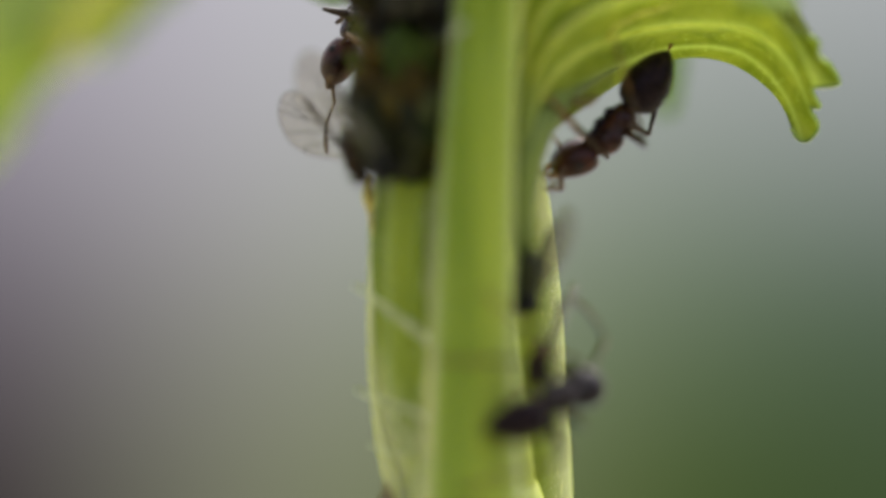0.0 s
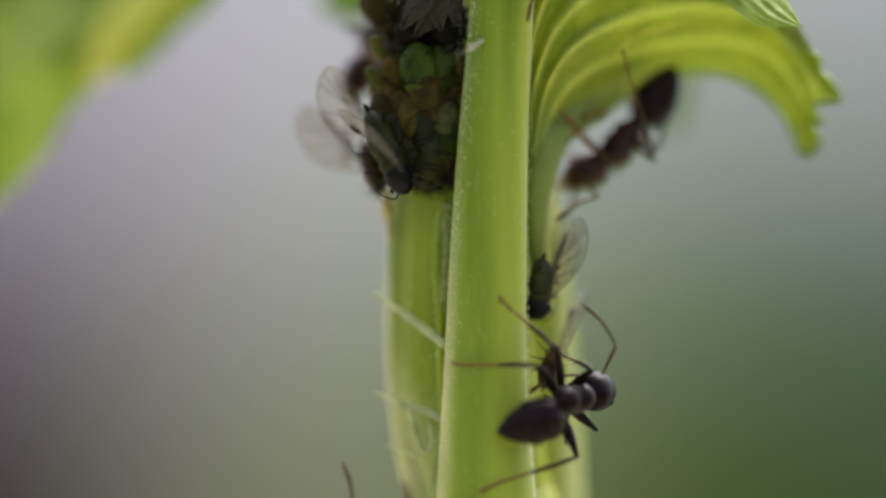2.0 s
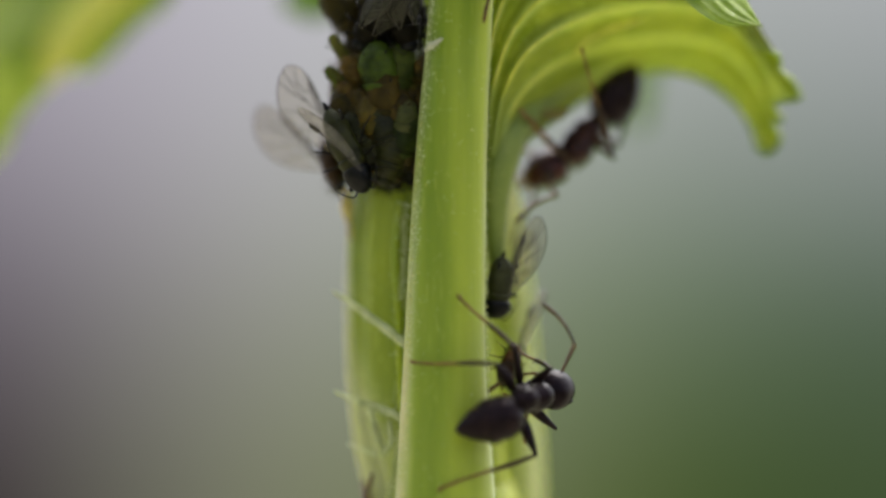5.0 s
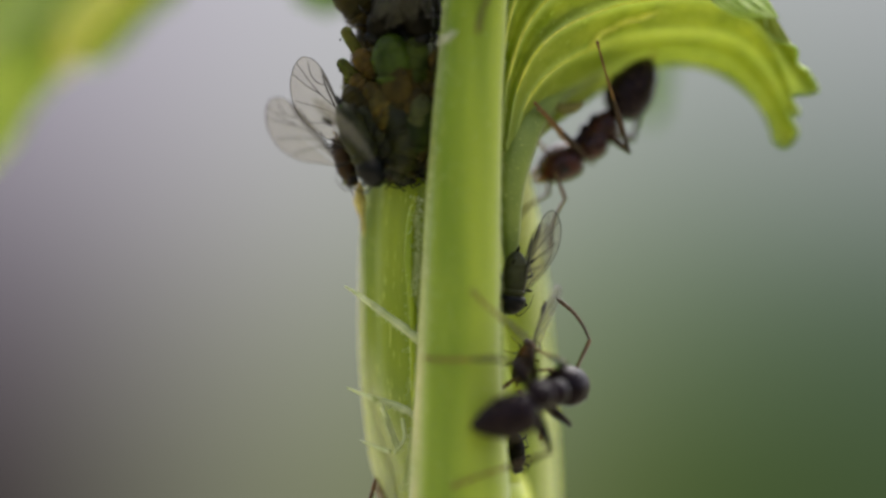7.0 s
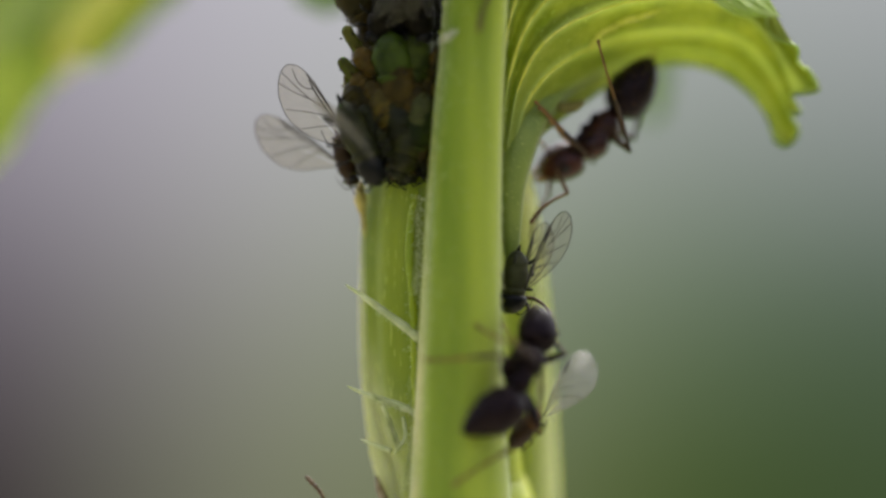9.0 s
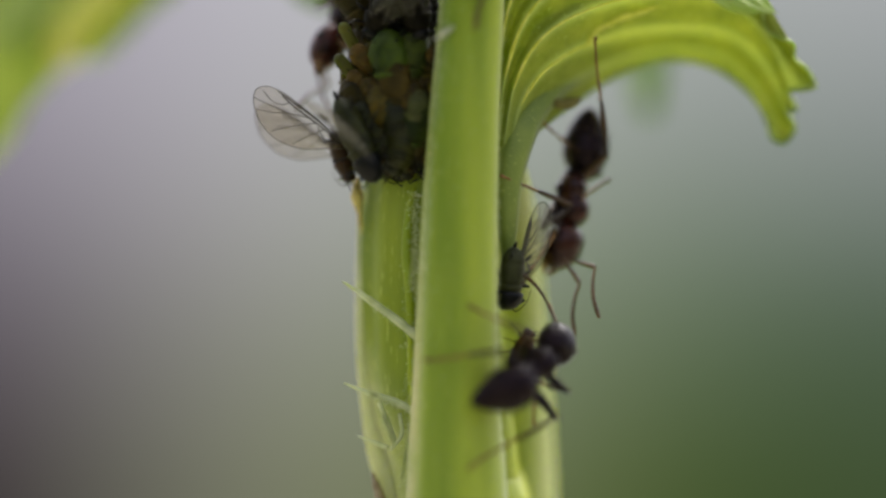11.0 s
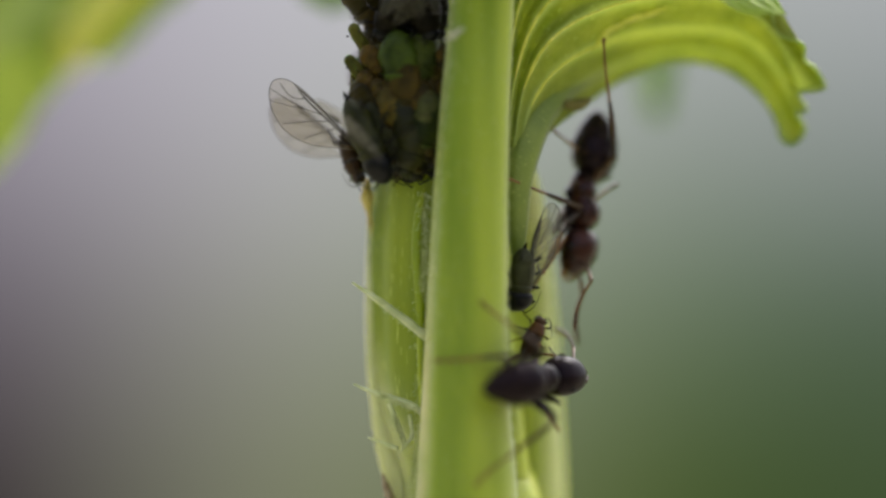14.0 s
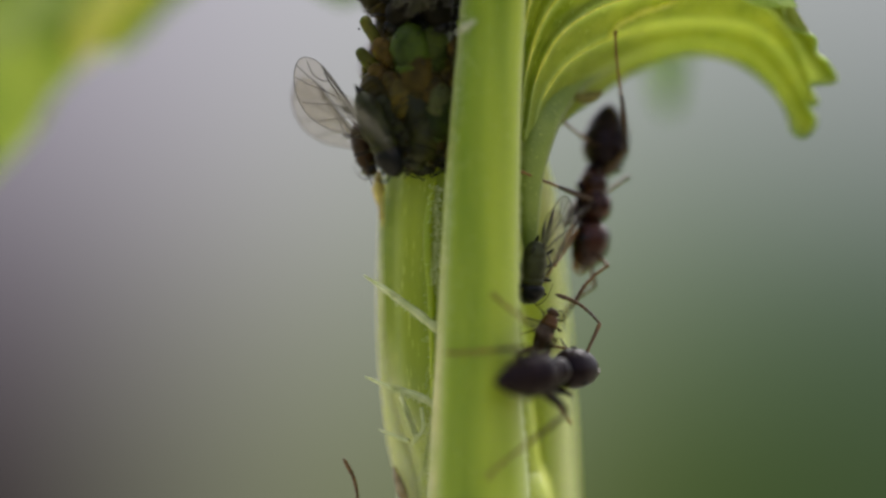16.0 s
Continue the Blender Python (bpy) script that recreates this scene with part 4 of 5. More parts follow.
def lower_ant():
    ant = build_ant("dark brown-black worker ant clasping the leaf stalk", {**LEGS, ("hind", 1): (0.95, 2.3), ("mid", 1): (1.2, 2.0), ("hind", -1): (1.25, 2.7)}, plump=1.04, stout=1.3)
    up = (0.75, -0.6, 0.1)
    feet = {("hind", 1): ((-0.491, -1.95, -2.8), (1.94, -3.5, -1.69)), ("mid", 1): ((0.722, -2, -1.07), (2.96, -2.6, -2.57)), ("front", 1): ((2.3, -0.6, -2.5), (3.7, -2.7, -2.9)),
            ("hind", -1): ((0.216, -2.34, -6.06), (3.69, -2.3, -6.03)), ("mid", -1): ((2.49, -0.9, -4.77), (3.41, -2, -5.62)), ("front", -1): ((1.92, -0.6, -3.64), (3.57, -1.5, -4.63))}
    curled = (((2.3, -2.45, -3.78), (2.98, -1.45, -3.66), up), ((2.42, -2.5, -4.06), (0.66, -2.6, -4.55), (-0.2, -0.8, 0.6), True), ((2.98, -1.5, -3.64), (3.5, -0.6, -3.4), (0.6, -0.6, 0.5)), feet,
              {1: ((3.65, -0.5, -2.7), (2.97, -0.1, -1.28)), -1: ((2.0, -0.7, -2.75), (1.8, -0.5, -3.5))})
    curled2 = (*curled[:4], {1: ((3.95, -0.4, -2.5), (3.5, 0.2, -0.9)), -1: curled[4][-1]})
    tall_feet = {**feet, ("front", 1): ((1.47, -1.5, -1.94), (2.09, -3, -1.7)), ("front", -1): ((2.21, -0.6, -1.74), (3.13, -1.5, -2.6)), ("hind", 1): ((-0.491, -1.95, -2.87), (1.23, -3.4, -2.27)), ("mid", 1): ((0.78, -1.9, -1.97), (1.37, -3, -1.7))}
    tall = (((1.78, -2.25, -3.62), (2.32, -1.8, -2.6), (0.5, -0.85, -0.1)), ((2.02, -2.4, -3.8), (0.38, -2.5, -4.76), (-0.3, -0.9, 0.1), True), ((2.5, -1.8, -2.56), (2.66, -1.1, -1.66), (0.4, -0.9, 0.1)), tall_feet,
            {1: ((2.2, -0.5, -1.8), (2.0, 0.4, -1.4)), -1: ((2.75, -0.5, -1.7), (2.25, 0.4, -1.4))})
    mid_feet = {**feet, ("mid", -1): ((2.41, -1.2, -4.28), (3.26, -2, -5.04)), ("hind", -1): ((0.806, -2.3, -5.69), (3.7, -1.8, -5.19)), ("hind", 1): ((-0.419, -1.95, -2.95), (1.51, -3.4, -2.27)), ("mid", 1): ((0.751, -1.9, -1.43), (2.38, -2.6, -2.28))}
    low = (((2.62, -2.4, -3.21), (3.08, -1.4, -2.92), up), ((2.72, -2.3, -3.28), (1.17, -3.1, -3.76), (-0.2, -0.8, 0.6), True), ((3.2, -1.8, -2.82), (3.54, -1, -2.75), (0.4, -0.8, 0.5)), mid_feet,
           {1: ((3.66, -0.6, -1.8), (3.8, 0.8, -1.2)), -1: ((3.33, 0.3, -2.93), (2.9, 0.8, -2.36))})
    tuck_feet = {**mid_feet, ("hind", -1): ((0.6, -2.35, -6.1), (3.4, -2.9, -5.3))}
    tuck = (((1.98, -1.95, -3.46), (2.48, -0.85, -3.42), up), ((2.4, -2.1, -3.38), (0.926, -2.85, -3.66), (-0.2, -0.8, 0.6), True), ((2.5, -0.85, -3.42), (3.33, -0.25, -3.34), (0.5, -0.75, 0.4)), tuck_feet,
            {1: ((3.61, 0, -2.18), (2.68, 0.2, -1.6)), -1: ((2.46, 0.2, -2.62), (1.8, 0.4, -2.98))})
    tuck2 = (*tuck[:4], {1: ((3.25, 1.0, -2.5), (2.75, 1.7, -2.2)), -1: tuck[4][-1]})
    half = (((2.15, -2.3, -3.42), (2.85, -1.75, -2.98), up), ((2.58, -2.43, -3.33), (0.9, -2.7, -3.92), (-0.2, -0.8, 0.6), True), ((2.85, -1.75, -2.98), (3.1, -0.9, -2.55), (0.6, -0.7, 0.4)), mid_feet,
            {1: ((3.05, -0.6, -1.75), (2.35, -0.4, -0.9)), -1: ((3.2, 0.6, -2.9), (2.9, 0.9, -3.4))})
    animate_ant(ant, still([curled, tall, low, tuck, half, tuck2, curled2], [(0, 0), (2.7, 0), (3.4, 6), (4.1, 6), (4.5, 0), (7.0, 0), (8.0, 0), (8.13, 1), (9.2, 1), (10.2, 1), (11.3, 4), (11.75, 4), (12.1, 2), (12.9, 2), (13.4, 3), (13.6, 3), (13.9, 5), (14.6, 5), (14.9, 3), (16, 3)]))


def upper_ant():
    legs = {**LEGS, ("hind", 1): (1.6, 3.2), ("hind", -1): (1.3, 2.5), ("mid", 1): (1.0, 2.4)}
    ant = build_ant("brown worker ant with reddish head hanging under the leaf", legs, red=True, plump=1.07, blunt=True)
    up = (0.75, -0.55, -0.35)
    feet = {("hind", 1): ((4, 0, 5.43), (5.91, -1.2, 2.05)), ("hind", -1): ((5.62, 2.7, 5.3), (5.6, 2.4, 2.2)),
            ("mid", 1): ((2.37, 0.3, 3.85), (3.16, -0.6, 1.62)), ("mid", -1): ((2.53, 0.8, 3.5), (3.37, 1.6, 2.1)),
            ("front", 1): ((2.45, 0.3, 3.7), (2.95, -0.2, 2.51)), ("front", -1): ((2.31, 1, 3.06), (3, 1.8, 2.71))}
    high = (((4.43, 2, 3.53), (3.68, 1.85, 2.48), up), ((4.56, 2, 3.53), (5.6, 2.1, 5.16), (0.6, -0.7, 0.2), True), ((3.75, 1.85, 2.33), (2.48, 1.75, 1.87), (0.2, -0.6, 0.8)), feet,
            {1: ((3.6, 0.6, 1.3), (1.7, 0.1, 0.6)), -1: ((2.78, 1.75, 1.21), (2.33, 1.85, 0.164))})
    high0 = (*high[:4], {1: ((2.7, 1.2, 1.75), (2.1, 1.0, 1.95)), -1: ((2.78, 1.75, 1.55), (2.25, 1.8, 1.38))})
    high3 = (*high[:4], {1: ((3.5, 0.5, 0.9), (1.75, 0.1, 0.25)), -1: high[4][-1]})
    high2 = (*high[:4], {1: ((3.21, 1.05, 1.32), (2.99, 1.15, 0.609)), -1: ((2.78, 1.75, 1.51), (2.03, 1.85, 0.763))})
    feet2 = {("hind", 1): ((4, 0.5, 5.44), (7.53, -0.8, 2.72)), ("hind", -1): ((2.46, 1, 3.28), (3.22, 1.6, 2.1)),
             ("mid", 1): ((1.5, -0.15, 1.75), (3.23, -3, 1.13)), ("mid", -1): ((4.42, 1.8, 1.66), (4.99, 1, 1.2)),
             ("front", 1): ((2.37, 0, -0.794), (2.57, -0.8, 0.891)), ("front", -1): ((2.16, 0.6, -1.17), (3.07, 1.4, 0.611))}
    down = (((3.45, 1.75, 1.7), (3.52, 1.65, 0.5), (0.8, -0.6, 0)), ((3.74, 1.85, 1.86), (3.95, 2.3, 3.66), (0.6, -0.8, 0), True), ((3.52, 1.65, 0.45), (3.18, 1.45, -0.85), (0.7, -0.6, 0)), feet2,
            {1: ((3.71, 0.5, -1.03), (3.17, 0.3, -2.39)), -1: ((3.52, 1.6, -1.48), (3.38, 1.9, -2.38))})
    down1 = (((3.45, 1.75, 1.7), (3.46, 1.65, 0.52), (0.8, -0.6, 0)), down[1], ((3.45, 1.65, 0.537), (2.95, 1.45, -0.581), (0.7, -0.6, 0)), feet2,
             {1: ((4.3, 0.6, -0.695), (4.21, 0.4, -2.08)), -1: ((3.67, 1, -1.04), (3.57, 0.9, -2.28))})
    down2 = (*down[:4], {1: ((3.85, 0.5, -0.75), (2.5, 0.3, -2.2)), -1: ((3.52, 1.6, -1.3), (2.8, 1.9, -2.0))})
    animate_ant(ant, still([high, high2, down, down1, high0, down2, high3], [(0, 4), (0.2, 4), (0.6, 0), (2, 0), (4.7, 0), (7.0, 1), (8.0, 6), (9.2, 6), (11.2, 3), (11.7, 3), (12.1, 2), (13.0, 2), (13.3, 5), (13.7, 5), (14.0, 2), (14.4, 5), (16, 5)]))


def simple_ant(label, hold, head_keys, feet, red=False):
    """An ant mostly out of sight: hold poses thorax and gaster, head_keys move head and antennae: (t, shift, neck, mouth, feelers)."""
    ant = build_ant(label, LEGS, red)
    rows = []
    for t, shift, hd, feel in head_keys:
        s = Vector(shift)
        mv = lambda p: tuple(Vector(p) + s)
        th, ga = hold
        rows.append((t, (mv(th[0]), mv(th[1]), th[2]), (mv(ga[0]), mv(ga[1]), ga[2]), (mv(hd[0]), mv(hd[1]), hd[2]), feet, feel))
    animate_ant(ant, rows)


def other_ants():
    # climbing from below
    up = (-0.9, -0.1, 0.2)
    feet = {("front", 1): ((-1.39, 0.6, -7.23), (-2.71, 0, -7.49)), ("front", -1): ((-1.26, 2.5, -7.35), (-2.78, 3, -7.69)), ("mid", 1): ((-1.24, 0.5, -8.55), (-2.71, 0, -8.66)),
            ("mid", -1): ((-1.26, 2.5, -8.71), (-2.78, 3, -8.9)), ("hind", 1): ((-1.09, 0.5, -10.2), (-2.71, 0, -9.99)), ("hind", -1): ((-1.11, 2.6, -10.4), (-2.78, 3, -10.3))}
    hold = (((-2.14, 1.3, -9.51), (-2.26, 1.2, -8.31), up), ((-2.14, 1.3, -9.58), (-1.92, 1.4, -11.5), up))
    hd = ((-2.26, 1.2, -8.31), (-2.65, 0.8, -7.32), (-0.9, -0.3, 0.2))
    a = {1: ((-3.19, 0.4, -6.77), (-3.36, 0.3, -5.29)), -1: ((-1.85, 1.4, -7.73), (-1.4, 1.2, -8.16))}
    a2 = {1: ((-2.86, 0.4, -6.85), (-2.83, 0.3, -5.47)), -1: ((-2.4, 0.9, -6.73), (-2.03, 0.8, -5.38))}
    g = {1: ((-1.65, 0.3, -6.62), (-1.27, 0.1, -5.33)), -1: ((-3.04, 1.4, -7.73), (-3.79, 1.6, -8.04))}
    b = {1: ((-2.12, 0.3, -6.62), (-1.97, 0.1, -5.28)), -1: ((-3.04, 1.4, -7.73), (-3.79, 1.6, -8.04))}
    c = {1: ((-2.12, 0.3, -6.77), (-1.71, 0.3, -5.94)), -1: ((-2.89, 1.4, -7.28), (-3.94, 1.6, -6.85))}
    d = {1: ((-2.93, 0.3, -7.14), (-3.46, 0.6, -6.22)), -1: ((-2, 1.4, -7.28), (-1.4, 1.6, -6.7))}
    e = {1: ((-2.42, 0.3, -7.36), (-2.13, 0.6, -6.86)), -1: ((-2.89, 1.4, -7.58), (-3.64, 1.6, -7.07))}
    f = {1: ((-2.71, 0.3, -6.84), (-3.05, 0.3, -5.85)), -1: ((-2, 1.4, -7.28), (-1.4, 1.6, -6.7))}
    z = (0, 0, 0)
    simple_ant("dark worker ant climbing the main stem", hold, [(0, (0, 0, -0.6), hd, e), (0.5, z, hd, a), (1.0, z, hd, a2), (1.4, z, hd, a), (2.5, z, hd, a), (3.2, z, hd, b), (3.6, z, hd, b), (4.5, z, hd, g), (7, (-0.1, 0, -0.45), hd, c), (7.6, (-0.1, 0, -0.55), hd, c), (8, z, hd, d), (9, z, hd, d),
                                                            (11.3, (0, 0, -1.6), hd, e), (14.8, (0, 0, -1.6), hd, e), (15.4, (0, 0, -0.35), hd, f), (16, (0, 0, -0.35), hd, f)], feet)
    # behind the aphid colony
    up = (-0.7, 0.7, 0)
    feet = {("front", 1): ((-1.57, 3, 4.4), (-2.51, 4.5, 4.91)), ("front", -1): ((-1.84, 1, 4.76), (-2.89, 1.5, 5.38)), ("mid", 1): ((-1.27, 3.2, 5.77), (-2.21, 5, 6.17)),
            ("mid", -1): ((-1.84, 1.2, 5.96), (-2.74, 1.5, 6.28)), ("hind", 1): ((-1.27, 3.2, 7.58), (-2.21, 5, 7.7)), ("hind", -1): ((-1.84, 1.2, 7.75), (-2.74, 1.5, 8.06))}
    hold = (((-1.8, 3.4, 6.38), (-2.18, 3, 5.38), up), ((-1.8, 3.4, 6.46), (-1.43, 3.6, 8.37), up))
    hd = ((-2.18, 3, 5.33), (-2.83, 2.6, 4.38), (-0.8, 0.3, 0.4))
    a = {1: ((-2.92, 2.4, 5.27), (-2.38, 2.2, 6.17)), -1: ((-3.07, 2.4, 3.62), (-3.27, 2.2, 2.56))}
    b = {1: ((-3.22, 2.4, 4.37), (-2.91, 2.2, 3.76)), -1: ((-3.07, 2.4, 4.52), (-3.36, 2.2, 3.92))}
    c = {1: ((-1.87, 2.6, 3.93), (-1.42, 2.6, 3.18)), -1: ((-1.72, 2.8, 4.09), (-1.27, 2.8, 3.63))}
    away = (1.3, 1.0, 0.3)
    simple_ant("brown worker ant half hidden behind the aphid colony", hold, [(0, (-0.45, 0, 0), hd, a), (1.0, (-0.45, 0, 0), hd, a), (3.5, (-0.4, 0, 0), hd, a), (4.7, (0.5, 0.5, 0.1), hd, a), (6, away, hd, c), (9.2, away, hd, c), (11.0, (-0.45, -0.9, 0.4), hd, b), (12.0, (-0.42, -1.0, 0.22), hd, b),
                                                                         (12.5, (0.8, 0.6, 0.2), hd, c), (13.2, (0.35, 0.2, -0.1), hd, c), (16, (0.35, 0.2, -0.1), hd, c)], feet, True)
    # head-down on the stalk above
    up = (0.3, -0.95, 0)
    feet = {("front", 1): ((1.47, -1.2, 7), (2.52, -3, 7.17)), ("front", -1): ((0.232, -1.5, 7.12), (-0.343, -3, 7.17)), ("mid", 1): ((1.61, -1.2, 8.01), (2.51, -3.5, 7.99)),
            ("mid", -1): ((0.232, -1.6, 8.13), (-0.342, -3.5, 7.99)), ("hind", 1): ((1.68, -1.6, 9.58), (2.65, -3.5, 8.84)), ("hind", -1): ((0.231, -1.8, 9.71), (-0.342, -3.5, 8.84))}
    hold = (((0.974, -2.9, 9.03), (1.03, -2.8, 7.97), up), ((0.974, -2.9, 9.11), (0.884, -3.4, 10.8), up))
    hd = ((1.03, -2.8, 7.97), (1.24, -2.5, 6.98), up)
    lo = {1: ((1.99, -1.9, 7.38), (1.62, -1.8, 6.38)), -1: ((0.806, -2.4, 6.92), (0.23, -2.4, 7.21))}
    hi = {1: ((1.39, -1.9, 6.81), (1.16, -1.9, 6.2)), -1: ((0.806, -2.4, 6.92), (0.23, -2.4, 7.21))}
    out = {1: ((1.97, -1.9, 7.24), (2.26, -1.8, 7.39)), -1: ((0.806, -2.4, 6.92), (0.23, -2.4, 7.21))}
    simple_ant("dark worker ant walking head down on the leaf stalk", hold, [(0, z, hd, out), (1.4, z, hd, out), (1.9, (0.25, 0, 0.6), hd, lo), (4.6, (0.25, 0, 0.6), hd, lo), (6.5, z, hd, hi), (9.2, z, hd, hi), (11, z, hd, hi), (12.5, z, hd, out), (16, z, hd, out)], feet)


# ---- aphids ----
def aphid_parts(aphid, skin, dark, length, legs=True, wide=1.0, tuck=1.0, horn=1.0, grown=False, rough=0.0):
    k = length / 1.8
    seg = [(-0.95, 0.04), (-0.88, 0.22), (-0.7, 0.4), (-0.55, 0.455), (-0.53, 0.45), (-0.3, 0.5), (-0.28, 0.495), (-0.02, 0.49), (0.0, 0.48), (0.22, 0.42), (0.25, 0.40), (0.45, 0.33), (0.56, 0.24)]
    if wide < 0.58 and not grown:
        seg = [(-1.0, 0.03), (-0.985, 0.17), (-0.94, 0.31), (-0.84, 0.43), (-0.66, 0.48), (-0.63, 0.46), (-0.4, 0.5), (-0.37, 0.48), (-0.1, 0.5), (-0.07, 0.48), (0.2, 0.46), (0.45, 0.35), (0.56, 0.24)]
    part("body", body([(x * k, r * k, 0) for x, r in seg], 22, 0.98 * wide, 0.85 * wide, 56, belly=0.25, rough=rough), skin, aphid)
    part("thorax", body([(0.08 * k, 0.3 * k, 0.02), (0.13 * k, 0.45 * k, 0.02), (0.22 * k, 0.44 * k, 0.02), (0.25 * k, 0.42 * k, 0.02), (0.42 * k, 0.36 * k, 0.01), (0.54 * k, 0.25 * k, 0), (0.58 * k, 0.12 * k, 0)], 20, 0.97 * (wide + 0.03), 0.87 * (wide + 0.03), 24), dark if skin is APH_BROWN else skin, aphid)
    h = k * (0.66 if grown else 1.0)
    if grown or skin is APH_DEEP:
        part("head", body([(0.26 * k, 0.3 * h, 0), (0.34 * k, 0.43 * h, 0), (0.52 * k, 0.42 * h, 0), (0.7 * k, 0.32 * h, -0.02), (0.8 * k, 0.16 * h, -0.03), (0.83 * k, 0.02, -0.04)], 20, 0.95, 0.9, 24), dark, aphid, "glossy black head")
    else:
        part("head", body([(0.5 * k, 0.2 * k, -0.02), (0.58 * k, 0.26 * k, -0.02), (0.7 * k, 0.24 * k, -0.03), (0.78 * k, 0.12 * k, -0.04), (0.8 * k, 0.02, -0.05)], 18, 1.0, 0.75, 16), dark, aphid)
    for s in (-1, 1):
        part("eye", body([(0.6 * k, 0.01, 0), (0.63 * k, 0.045 * k, 0), (0.68 * k, 0.045 * k, 0), (0.71 * k, 0.01, 0)], 8, 0.7, 1, 8), EYE, aphid).location = vec((0, s * 0.24 * k, 0.04))
        part("antenna", tube([(0.74 * k, s * 0.12 * k, 0.02, 0.022 * k), (0.82 * k, s * 0.24 * k, 0.12 * k, 0.018 * k), (0.58 * k, s * 0.45 * k, 0.22 * k, 0.013 * k), (0.2 * k, s * 0.56 * k, 0.26 * k, 0.006)], 24, 6), APH_DARK, aphid)
        part("cornicle", tube([(-0.62 * k, s * 0.27 * k, 0.22 * k, 0.04 * k), (-(0.62 + 0.12 * horn) * k, s * (0.27 + 0.06 * horn) * k, (0.22 + 0.14 * horn) * k, 0.035 * k), (-(0.62 + 0.22 * horn) * k, s * (0.27 + 0.09 * horn) * k, (0.22 + 0.22 * horn) * k, 0.03 * k)], 8, 8), APH_DARK, aphid)
        if legs:
            for x, out, back in ((0.4, 0.62, 0.35), (0.15, 0.75, -0.1), (-0.1, 0.72, -0.65)):
                out, back = out * tuck, back * tuck
                q = k * (0.55 if grown else 1.0)
                part("leg", tube([(x * k, s * 0.25 * k, -0.2 * k, 0.035 * q), ((x + back * 0.4) * k, s * out * k, 0.08 * k, 0.04 * q), ((x + back * 0.5) * k, s * (out + 0.06) * k, 0.05 * k, 0.028 * q),
                                  ((x + back) * k, s * (out + 0.2) * k, -0.32 * k, 0.02 * q), ((x + back * 1.25) * k, s * (out + 0.22) * k, -0.4 * k, 0.012)], 22, 7), dark if dark is APH_DARK else APH_OLIVE, aphid)
    if wide >= 0.58 or grown:
        part("tail", tube([(-0.9 * k, 0, 0.0, 0.06 * k), (-1.0 * k, 0, 0.04, 0.05 * k), (-1.1 * k, 0, 0.08, 0.015)], 8, 8), dark, aphid)


def facing(p, toward, up):
    return frame_of(p, tuple(Vector(p) + Vector(toward)), up)


